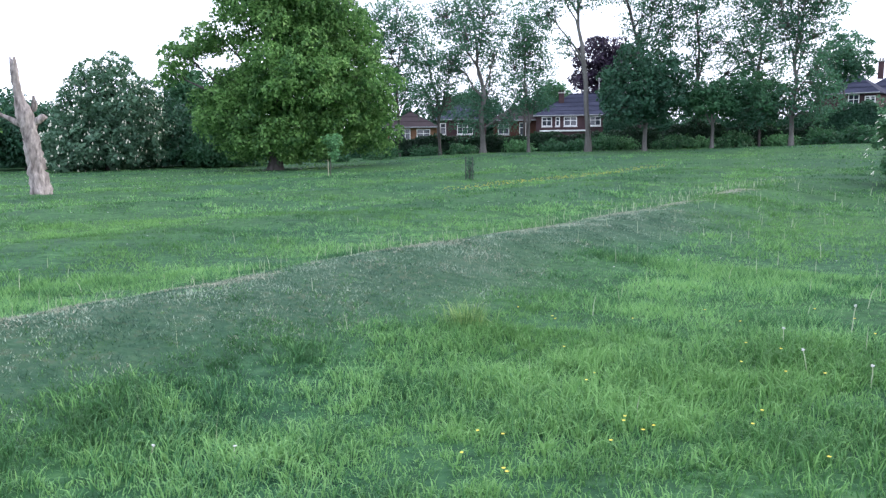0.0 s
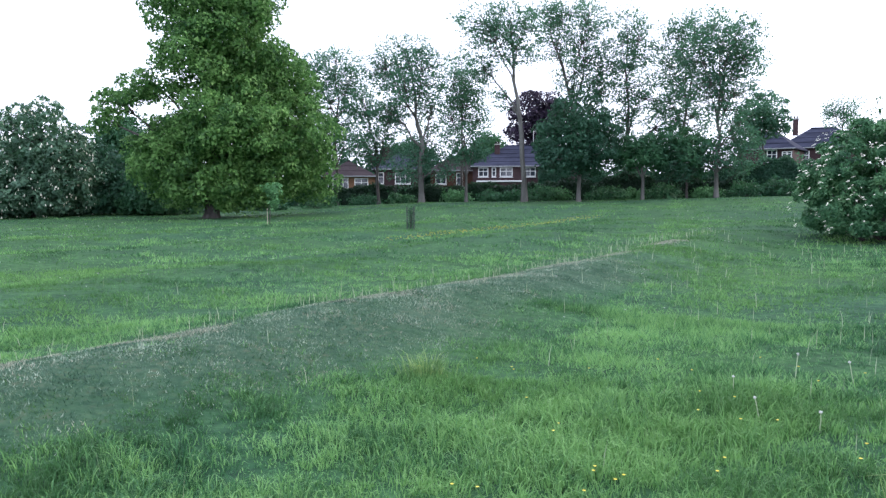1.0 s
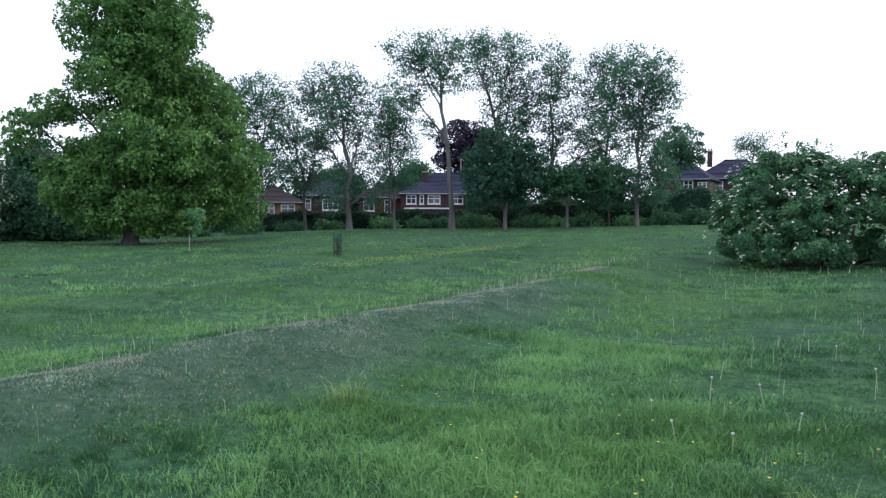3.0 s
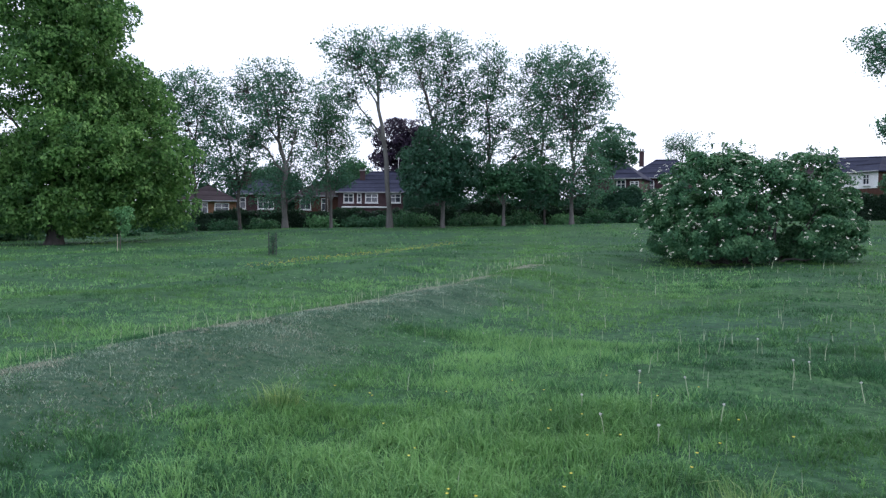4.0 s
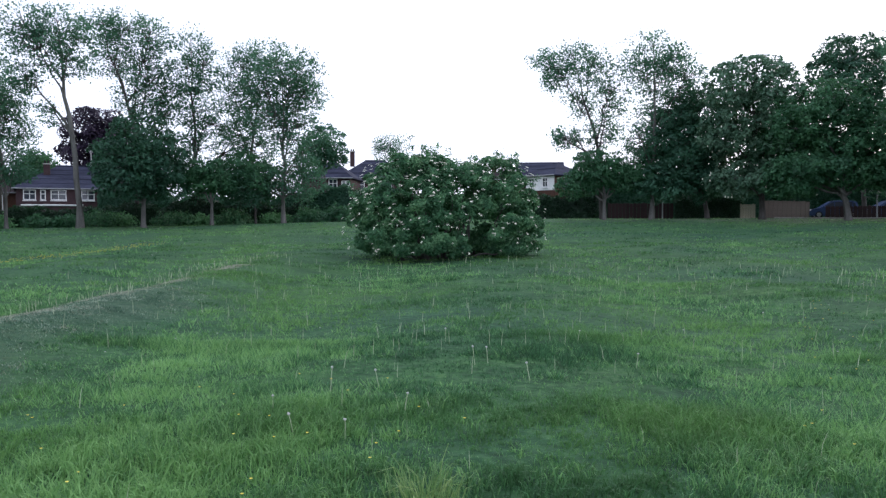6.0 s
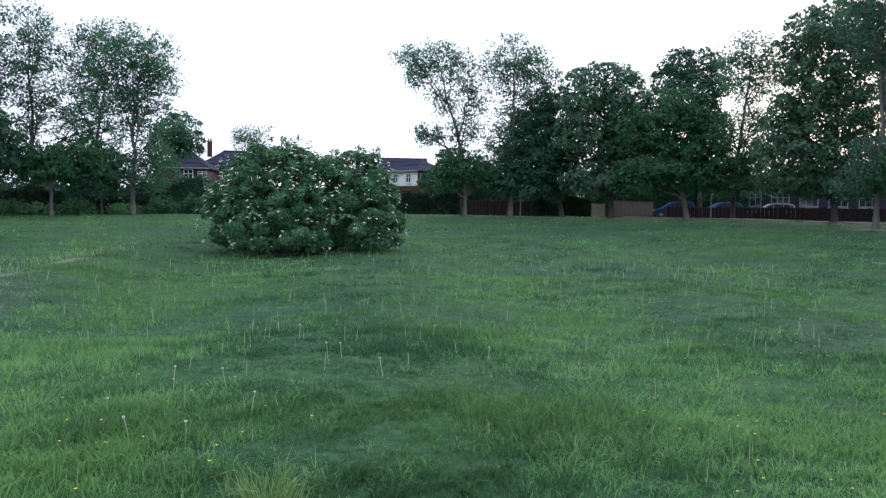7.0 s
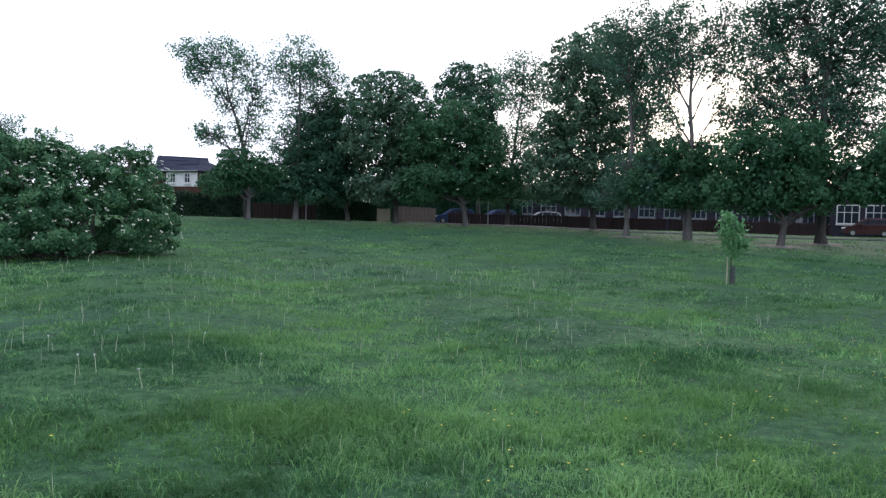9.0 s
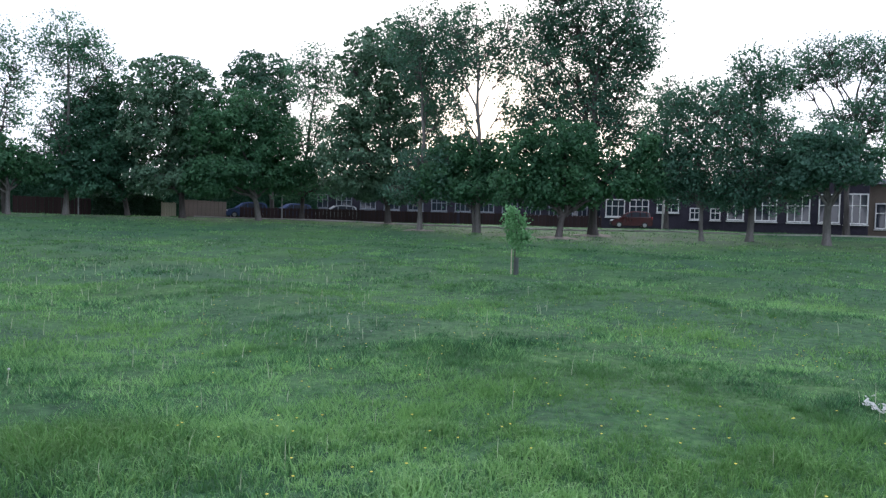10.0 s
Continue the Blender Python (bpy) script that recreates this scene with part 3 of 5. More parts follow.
def tree(az, d, label, category="tree", group="", name="tree", **kw):
    x, y = polar(az, d)
    ob = thing(name, x, y, ground_at(x, y), 0.0, label=label, category=category, group=group)
    wood, crown = tree_meshes(name, **kw)
    part("trunk", wood, None, ob)
    part("crown", crown, None, ob)
    return ob


def clump_leaves(rng, centres, radius, outward, per, leaf, dense, droop):
    """Leaves of the crown's clumps. dense: shingled over each clump's outer side; else loose round the twig."""
    k = np.repeat(np.arange(len(centres)), per)
    n = len(k)
    u = rng.normal(size=(n, 3))
    if dense:
        u = unit(u + outward[k] * 0.75 + np.array([0, 0, 0.45]))
        off = u * rng.uniform(0.5, 1.0, (n, 1)) ** 0.6 * radius[k][:, None]
        off[:, 2] *= 0.75
        off[:, 2] -= 0.35 * radius[k] * rng.uniform(0, 1, n) ** 2 * (droop > 0.5)
        return leaves(rng, centres[k] + off, leaf, 0.75, droop, u + np.array([0, 0, 0.35]), True)
    off = u * 0.62 * radius[k][:, None]
    off[:, 2] *= 0.75
    return leaves(rng, centres[k] + off, leaf, 0.75, droop, None, True)


def grown_tree(az, d, label, lobes, name="tree", category="tree", group="", seed=0, trunk_r=0.2, fork=3.0, leaf_mat=None, bark=None, dense=False, leaf=0.155, clump=0.40, droop=0.35, thick=1.0, fill=0.2, candles=0):
    """A tree whose limbs each carry one lobe of the crown. lobes: how far aside, how high, half width, half height."""
    x, y = polar(az, d)
    ob = thing(name, x, y, ground_at(x, y) - 0.02, -az, label=label, category=category, group=group)
    rng = np.random.default_rng(seed)
    lob = np.array(lobes, float)
    n = len(lob)
    deep = rng.normal(size=n) * 0.45 * lob[:, 2].mean()
    if dense:
        deep = rng.uniform(-0.7, 0.7, n) * lob[:, 2].mean() * np.clip(n / 7, 0.4, 1.2)
    mid = np.stack([lob[:, 0], deep, lob[:, 1]], -1)
    half = np.stack([lob[:, 2], lob[:, 2] * (1.15 if dense else 1.0), lob[:, 3]], -1)
    half = np.maximum(half * 1.14 - 0.45 * clump, 0.5 * half) if dense else half * 1.18
    # the stem leans to its crown and thins out in the highest lobe
    top = mid[np.argmax(mid[:, 2])] + np.array([0, 0, 0.4 * half[np.argmax(mid[:, 2]), 2]])
    waist = np.array([0.22 * np.average(mid[:, 0], weights=lob[:, 2]), 0, max(fork, 0.8)])
    stem = np.concatenate([bent((0, 0, -0.25), waist, rng, 5, 0.02)[:-1], bent(waist, top, rng, 8, 0.045)])
    rad = trunk_r * np.interp(stem[:, 2], [-0.3, 0.0, 0.5, fork, top[2]], [1.7, 1.3, 1.0, 0.8, 0.06])
    paths, twigs, centres, radius, outward = [(stem, rad)], [], [], [], []
    for i in range(n):
        side = np.hypot(*(mid[i, :2] - stem[np.argmin(np.abs(stem[:, 2] - mid[i, 2])), :2]))
        z0 = np.clip(mid[i, 2] - side * rng.uniform(0.8, 1.5) - half[i, 2] * 0.6, min(fork * 0.85, 0.7 * mid[i, 2]), top[2] * 0.85)
        st = np.array([np.interp(z0, stem[:, 2], stem[:, q]) for q in range(3)])
        r0 = min(np.interp(z0, stem[:, 2], rad) * 0.62, 0.03 + 0.03 * np.linalg.norm(mid[i] - st))
        line = bent(st, mid[i] + np.array([0, 0, 0.35 * half[i, 2]]), rng, 8, 0.07, 0.10)
        paths.append((line, np.linspace(r0, 0.018, 8)))
        size = float(half[i].mean())
        if dense:
            m = int(5.6 * (size / clump) ** 2) + 8
            u = unit(rng.normal(size=(m, 3)))
            c = mid[i] + u * half[i] * rng.uniform(0.72, 1.02, (m, 1))
        else:
            m = int(thick * 3.6 * (half[i, 0] * half[i, 2]) / clump ** 2) + 5
            u = unit(rng.normal(size=(m, 3)))
            c = mid[i] + u * half[i] * rng.uniform(0.1, 1.0, (m, 1)) ** 0.45
        for p in c[rng.uniform(size=m) < (0.35 if dense else 0.8)]:
            j = int(np.clip(np.argmin(np.linalg.norm(line - p, axis=1)) - 1, 2, 7))
            twigs.append((bent(line[j], p, rng, 3, 0.08, 0.1), np.linspace(min(0.028, r0 * 0.4), 0.007, 3)))
        centres.append(c)
        outward.append(u)
        radius.append(rng.uniform(0.55, 1.3, m) * clump)
    centres, outward, radius = np.concatenate(centres), np.concatenate(outward), np.concatenate(radius)
    if dense:
        buried = np.zeros(len(centres), bool)
        for i in range(n):
            buried |= (((centres - mid[i]) / half[i]) ** 2).sum(1) < 0.42
        centres, outward, radius = centres[~buried], outward[~buried], radius[~buried]
    centres[:, 2] = np.maximum(centres[:, 2], 0.15 + 0.25 * radius)
    per = np.maximum(6, (rng.uniform(0.7, 1.3, len(radius)) * (5.0 if dense else 3.0) * (radius / leaf) ** 2)).astype(int)
    v, t = clump_leaves(rng, centres, radius, outward, per, leaf, dense, droop)
    if dense and fill:
        # the shaded inner leaves that close the crown
        m = int(1.6 * fill * per.sum())
        i = rng.choice(n, m, p=half.prod(1) / half.prod(1).sum())
        c = mid[i] + unit(rng.normal(size=(m, 3))) * half[i] * rng.uniform(0.1, 0.85, (m, 1))
        c[:, 2] = np.maximum(c[:, 2], 0.3)
        v2, t2 = leaves(rng, c, leaf * 1.35, 0.8, droop, None, True)
        v, t = np.concatenate([v, v2]), np.concatenate([t, t2 + len(v)])
    wv, wt = tubes(paths, 7)
    tv, tt = tubes(twigs, 3)
    part("trunk", tri_mesh(name + "_trunk", np.concatenate([wv, tv]), np.concatenate([wt, tt + len(wv)]), bark, True), None, ob)
    cr = part("crown", tri_mesh(name + "_crown", v, t, leaf_mat), None, ob)
    if candles:
        k = rng.choice(len(centres), candles)
        c = centres[k] + unit(outward[k] + rng.normal(size=(candles, 3)) * 0.5 + np.array([0, 0, 0.4])) * radius[k][:, None] * 0.95
        paths = [(np.array([p, p + [0, 0, 0.07], p + [0, 0, 0.14]]), np.array([0.045, 0.040, 0.012])) for p in c]
        part("blossom", tri_mesh("blossom", *tubes(paths, 5), M_FLOWER), None, cr, "upright cream blossom candles")
    return ob


G1, G2 = "trees along the gardens", "trees along the road"
# the great lime, leaves down to the ground
grown_tree(-12.52, 47, "broad old lime tree with drooping bright green sprays to the ground", [(0.67, 13.3, 2.8, 2.8), (-2.17, 12.4, 1.3, 1.75), (2.57, 11.98, 1.66, 2.58), (-0.15, 9.8, 2.77, 2.02), (2.7, 8.82, 2.94, 2.21), (-3.16, 7.85, 1.54, 0.77), (-4.93, 6.9, 1.25, 0.59), (-5.73, 5.73, 0.71, 0.63), (-3.92, 4.06, 1.01, 0.77), (-1.51, 4.51, 2.58, 1.82), (1.06, 5.58, 3.16, 2.6), (4.31, 5.17, 3.1, 2.37), (5.99, 3.15, 1.88, 1.99), (3.3, 2.94, 2.75, 2.01), (0.14, 2.5, 2.39, 2.02), (-2.74, 3.34, 1.68, 1.68), (5.34, 7.77, 1.45, 1.27), (-0.25, 1.3, 1.72, 0.9), (-1.86, 1.62, 1.52, 0.91), (1.66, 1.4, 1.63, 0.81)], name="lime_tree", group="", seed=101, trunk_r=0.42, fork=2.2, leaf_mat=M_LIME, bark=M_BARK, dense=True, leaf=0.18, clump=0.66, droop=0.9, fill=0.35)
# chestnut and dark trees at the meadow's far corner
grown_tree(-23.83, 56, "round horse chestnut covered in cream blossom candles", [(0.49, 4.02, 2.85, 3.4), (-1.32, 2.78, 2.05, 2.89), (2.01, 2.89, 1.82, 2.81), (0.16, 1.65, 3.86, 1.93), (-2.1, 1.3, 1.88, 1.59)], name="chestnut_tree", group="", seed=102, trunk_r=0.22, fork=1.0, leaf_mat=M_CHEST, bark=M_BARK, dense=True, leaf=0.22, clump=0.5, fill=0.4, candles=900)
tree(-28.8, 66, "dark green tree behind the chestnut", seed=103, h=4.9, rx=3.4, bottom=0.6, trunk_r=0.17, leaf_mat=M_DARK, bark=M_BARK, n_leaf=16672, leaf=0.26, puff=1.0, limbs=24)
tree(-33.5, 60, "yellowish green tree beside the meadow", seed=104, h=5.2, rx=2.8, bottom=0.5, trunk_r=0.14, leaf_mat=M_LIME, bark=M_BARK, n_leaf=12825, leaf=0.24, puff=0.9, limbs=20)
tree(-18.2, 62, "slim green tree between the chestnut and the lime", seed=105, h=7.0, rx=2.4, bottom=0.8, trunk_r=0.15, leaf_mat=M_MAPLE, bark=M_BARK, n_leaf=15390, leaf=0.22, puff=0.8, limbs=22, profile="tall")
tree(-20.3, 58, "low dark elder thicket beside the chestnut", "bush", name="bush", seed=106, h=4.4, rx=2.5, bottom=0.3, trunk_r=0.08, leaf_mat=M_DARK, bark=M_BARK, n_leaf=15390, leaf=0.22, puff=0.8, limbs=22, profile="dome")
tree(-16.0, 56, "low green thicket beside the lime", "bush", name="bush", seed=107, h=3.4, rx=2.5, bottom=0.2, trunk_r=0.07, leaf_mat=M_MAPLE, bark=M_BARK, n_leaf=14107, leaf=0.20, puff=0.7, limbs=20, profile="dome")

# first row
grown_tree(-3.32, 68, "ash with a full light top over bare stems", [(0.05, 12.22, 2.34, 1.56), (-1.66, 11.18, 1.83, 2.09), (1.28, 10.27, 1.66, 2.07), (-0.46, 8.48, 2.34, 2.08), (-0.96, 5.74, 2.08, 1.82), (1.01, 5.77, 1.35, 1.24)], group=G1, seed=111, trunk_r=0.17, fork=4.0, leaf_mat=M_ASH, bark=M_BARK)
grown_tree(-0.26, 64, "slender tree with thin see-through foliage", [(1.05, 6.83, 1.45, 1.69), (-0.83, 7.04, 1.7, 1.7), (-0.13, 4.44, 1.94, 1.46), (-1.3, 8.44, 1.07, 1.22), (-1.31, 4.9, 1.17, 1.17)], group=G1, seed=112, trunk_r=0.13, fork=3.0, leaf_mat=M_ASH, bark=M_BARK)
grown_tree(3.10, 61, "tall airy tree with a clear pale trunk", [(-1.45, 11.8, 2.53, 1.57), (-3.26, 10.65, 1.57, 1.57), (0.13, 10.25, 1.75, 1.93), (-1.45, 8.88, 2.07, 1.75), (-2.59, 7.06, 1.48, 1.2), (0.68, 7.55, 1.19, 1.56), (0.36, 5.05, 1.38, 1.38), (-0.32, 3.68, 1.29, 1.2), (1.73, 2.78, 1.19, 1.1), (-1.23, 2.54, 1.38, 1.01)], group=G1, seed=113, trunk_r=0.22, fork=4.5, leaf_mat=M_ASH, bark=M_BARK2)
grown_tree(6.41, 62, "small round tree with light green leaves", [(-0.2, 5.01, 1.59, 1.4), (-0.89, 3.94, 1.12, 1.03), (0.73, 4.09, 0.93, 0.93)], group=G1, seed=114, trunk_r=0.13, fork=2.6, leaf_mat=M_ASH, bark=M_BARK2)
grown_tree(6.09, 70, "tall slim tree with sparse leaves", [(-0.08, 12.39, 1.37, 1.58), (-0.76, 10.05, 1.47, 1.79), (1.23, 10.84, 1.26, 1.58), (0.45, 8.24, 1.79, 1.58), (1.76, 7.2, 1.05, 1.26), (-1.12, 7.19, 1.16, 1.37), (0.18, 9.79, 1.58, 1.79)], group=G1, seed=115, trunk_r=0.13, fork=5.0, leaf_mat=M_ASH, bark=M_BARK)
grown_tree(10.88, 60, "forked tree, bare below with a thin high crown", [(-3.57, 14.08, 1.99, 1.35), (-1.34, 14.27, 1.9, 1.27), (0.01, 13.37, 1.63, 1.36), (-2.67, 12.3, 1.9, 1.36), (-0.65, 11.61, 1.54, 1.18), (-3.56, 10.53, 1.08, 1.08), (-1.97, 8.29, 0.63, 0.9)], group=G1, seed=116, trunk_r=0.21, fork=7.2, leaf_mat=M_ASH, bark=M_BARK2)
grown_tree(14.40, 66, "tall open tree with bare rising limbs", [(-2.32, 15.72, 1.7, 1.3), (-0.38, 15.67, 2.1, 1.5), (1.31, 14.9, 1.71, 1.61), (-1.57, 13.28, 1.8, 1.6), (1.1, 12.5, 2.01, 1.71), (0.15, 10.34, 2.01, 1.4), (2.56, 10.54, 1.31, 1.51), (2.34, 8.85, 1.31, 1.31)], group=G1, seed=117, trunk_r=0.18, fork=7.5, leaf_mat=M_ASH, bark=M_BARK)
grown_tree(14.88, 59, "dense dark green round-crowned tree", [(-0.23, 6.13, 2.15, 2.06), (-1.87, 4.83, 1.61, 1.79), (1.38, 5.03, 1.71, 1.89), (-0.21, 3.95, 2.96, 1.52), (-1.42, 3.07, 1.61, 1.07), (1.4, 3.16, 1.62, 0.99)], group=G1, seed=118, trunk_r=0.17, fork=2.0, leaf_mat=M_DARK, bark=M_BARK2, dense=True, leaf=0.2, clump=0.5)
grown_tree(18.67, 66, "tall open tree with branching dark stems", [(-0.51, 14.72, 1.32, 1.22), (0.45, 13.25, 1.53, 1.83), (-0.95, 12.35, 1.22, 1.52), (-0.22, 10.41, 1.73, 1.83), (0.99, 8.22, 1.43, 1.73), (-0.66, 7.53, 1.32, 1.52), (-1.1, 4.64, 1.52, 1.42), (-0.84, 2.7, 1.52, 1.11), (2.19, 5.57, 1.23, 1.53)], group=G1, seed=119, trunk_r=0.17, fork=5.0, leaf_mat=M_ASH, bark=M_BARK)
grown_tree(19.51, 60, "small leafy tree with a pale straight trunk", [(-0.09, 3.82, 1.57, 1.3), (-1.03, 3.16, 1.2, 0.92), (0.9, 3.28, 1.02, 0.93)], group=G1, seed=120, trunk_r=0.13, fork=2.0, leaf_mat=M_MAPLE, bark=M_BARK2, dense=True, leaf=0.19, clump=0.45)
grown_tree(22.25, 67, "tall tree with a full green top", [(-0.65, 12.74, 1.78, 1.78), (0.72, 13.86, 1.89, 1.37), (-1.33, 10.61, 1.56, 1.77), (0.1, 9.36, 1.78, 1.78), (-1.05, 7.71, 1.56, 1.56), (0.6, 6.46, 1.78, 1.57)], group=G1, seed=121, trunk_r=0.16, fork=4.5, leaf_mat=M_ASH, bark=M_BARK)
grown_tree(24.61, 61, "tall full-crowned tree with a slim leaning pale trunk", [(-0.41, 12.12, 2.12, 1.54), (1.24, 11.82, 1.75, 1.56), (-1.42, 10.67, 1.63, 1.63), (0.46, 9.93, 2.13, 1.74), (1.96, 10.07, 1.27, 1.66), (-0.75, 8.04, 1.92, 1.73), (1.12, 7.33, 1.65, 1.75), (1.57, 4.95, 1.27, 1.66), (-0.05, 3.24, 1.83, 1.45), (-2.57, 2.83, 1.43, 1.33), (1.81, 2.79, 1.17, 1.36)], group=G1, seed=122, trunk_r=0.16, fork=4.5, leaf_mat=M_ASH, bark=M_BARK2)
grown_tree(22.64, 62, "leafy understorey tree beneath taller ones", [(-0.93, 4.27, 1.64, 1.35), (0.6, 3.36, 1.95, 1.56), (-1.34, 2.93, 1.54, 1.16)], group=G1, seed=123, trunk_r=0.09, fork=1.0, leaf_mat=M_MAPLE, bark=M_BARK, dense=True, leaf=0.19, clump=0.45)
grown_tree(27.79, 76, "bright green tree behind the row", [(-0.25, 7.77, 1.96, 1.71), (0.77, 6.68, 1.23, 1.35), (-1.22, 6.21, 1.58, 1.83)], group=G1, seed=124, trunk_r=0.15, fork=2.0, leaf_mat=M_ASH, bark=M_BARK, dense=True, leaf=0.2, clump=0.5)
grown_tree(12.53, 96, "dark purple copper beech behind the houses", [(-1.15, 10.55, 3.04, 2.61), (-3.14, 8.63, 1.74, 2.17), (1.35, 9.82, 2.47, 2.91), (-1.13, 7.7, 3.33, 2.17)], name="copper_beech", group="", seed=125, trunk_r=0.27, fork=3.0, leaf_mat=M_COPPER, bark=M_BARK, dense=True, leaf=0.28, clump=0.9)
grown_tree(32.75, 90, "far thin-leaved garden tree", [(-0.36, 8.94, 1.96, 1.05), (-1.06, 8, 1.35, 1.05), (0.75, 7.69, 1.21, 1.06)], group="", seed=126, trunk_r=0.13, fork=5.0, leaf_mat=M_ASH, bark=M_BARK)
tree(2.0, 100, "far dark garden tree behind the houses", seed=127, h=7.5, rx=4.3, bottom=2.0, trunk_r=0.17, leaf_mat=M_DARK, bark=M_BARK, n_leaf=12825, leaf=0.31, puff=1.1, limbs=20)
tree(8.2, 108, "far green garden tree behind the roofs", seed=128, h=8.8, rx=3.1, bottom=2.0, trunk_r=0.17, leaf_mat=M_MAPLE, bark=M_BARK, n_leaf=10260, leaf=0.31, puff=1.0, limbs=18)

# second row
grown_tree(48.62, 60, "forked airy tree with one limb leaning far aside", [(-4.3, 12.04, 1.66, 1.1), (-2.59, 12.58, 1.83, 1.1), (-3.41, 10.79, 1.38, 1.1), (-0.82, 11.59, 1.46, 1.46), (-1.85, 9.12, 1.19, 1.19), (-3.52, 6.41, 0.73, 0.83), (0.55, 9.47, 1.45, 1.54), (-2.44, 6.24, 1.56, 0.73), (-0.05, 7.01, 1.55, 1.18)], group=G2, seed=131, trunk_r=0.18, fork=4.6, leaf_mat=M_ASH, bark=M_BARK)
grown_tree(48.71, 59, "small round dense tree by the hedge", [(-0.27, 3.91, 1.88, 1.52), (-1.55, 2.99, 1.35, 1.17), (1.27, 3.19, 1.25, 1.16), (2.58, 3.15, 1.25, 1.16), (-2.39, 2.53, 1.17, 0.9)], group=G2, seed=132, trunk_r=0.14, fork=1.8, leaf_mat=M_MAPLE, bark=M_BARK2, dense=True, leaf=0.19, clump=0.45)
grown_tree(52.01, 60, "tall airy tree with rising limbs", [(-0, 12.72, 1.9, 1.17), (-1.08, 11.56, 1.36, 1.18), (1.36, 11.68, 1.44, 1.35), (0.29, 10.3, 1.72, 1.44), (1.67, 9.03, 1.35, 1.44), (-0.09, 7.84, 1.36, 1.45), (2.73, 10.85, 0.99, 1.08), (-0.92, 5.81, 1.36, 1.36), (-1.31, 4.02, 1.36, 1.27)], group=G2, seed=133, trunk_r=0.17, fork=5.0, leaf_mat=M_ASH, bark=M_BARK2)
grown_tree(55.91, 61, "dense dark green round tree", [(-2.4, 7.1, 1.83, 1.65), (-1.08, 8.72, 1.65, 1.83), (-3.25, 5.03, 1.74, 1.65), (-1.43, 5.09, 2.02, 1.74), (-2.29, 3.47, 2.29, 1.19), (-0.26, 4.21, 1.37, 1.65), (-3.63, 2.51, 2.06, 1.28), (-0.44, 2.61, 1.83, 1.28), (0.13, 6.27, 1.56, 1.83)], group=G2, seed=134, trunk_r=0.17, fork=2.4, leaf_mat=M_DARK, bark=M_BARK, dense=True, leaf=0.2, clump=0.55)
grown_tree(59.56, 59, "dark chestnut dotted with cream blossom", [(-0.68, 10.14, 2.04, 1.59), (-2.41, 9.23, 1.77, 1.77), (1.12, 8.88, 1.6, 1.6), (-0.37, 7.53, 2.66, 2.04), (-2.54, 6.38, 1.77, 1.77), (1.22, 5.82, 1.78, 1.95), (-0.94, 4.66, 2.66, 1.77), (0.21, 3.16, 1.6, 0.98), (-1.53, 2.67, 2.21, 1.11), (1.54, 2.98, 1.78, 1.24)], name="chestnut_tree", group=G2, seed=135, trunk_r=0.22, fork=2.0, leaf_mat=M_CHEST, bark=M_BARK, dense=True, leaf=0.23, clump=0.55, fill=0.07, candles=260)
grown_tree(64.96, 58, "broad dense maple with spreading low limbs", [(-2.79, 6.89, 2.19, 1.75), (-0.9, 7.77, 2.02, 1.49), (0.85, 6.3, 1.76, 1.59), (-4.03, 5.36, 1.92, 1.4), (-1.44, 4.98, 2.63, 1.75), (0.92, 4.39, 1.94, 1.59), (-2.24, 3.46, 2.62, 1.14), (0.12, 3.09, 2.2, 1.06), (-3.5, 2.57, 2.18, 0.96), (2.42, 3.57, 1.59, 1.51), (-4.86, 4.05, 1.48, 1.39)], group=G2, seed=136, trunk_r=0.22, fork=1.9, leaf_mat=M_MAPLE, bark=M_BARK2, dense=True, leaf=0.21, clump=0.6)
grown_tree(65.75, 68, "tall dark round-topped tree", [(-1.2, 13.01, 2.27, 1.55), (-2.64, 11.51, 1.54, 1.54), (0.34, 11.52, 1.76, 1.76), (-1.11, 10.52, 2.27, 1.65), (0.2, 8.54, 1.55, 1.55)], group=G2, seed=137, trunk_r=0.18, fork=5.0, leaf_mat=M_DARK, bark=M_BARK, dense=True, leaf=0.22, clump=0.5, fill=0.05)
grown_tree(67.98, 62, "tall thin-leaved tree with open crown", [(0.96, 12.49, 1.91, 1.24), (-0.1, 11.37, 1.42, 1.33), (2.11, 11.14, 1.34, 1.63), (0.84, 9.8, 1.62, 1.24), (1.57, 8.01, 1.43, 1.43), (-0.38, 7.09, 1.04, 1.23), (0.79, 5.53, 1.52, 1.43), (0.19, 3.71, 2.09, 1.61), (1.92, 4.64, 1.72, 1.72), (-1.11, 2.77, 1.42, 1.04), (2.43, 2.85, 1.91, 1.05)], group=G2, seed=138, trunk_r=0.17, fork=4.6, leaf_mat=M_ASH, bark=M_BARK)
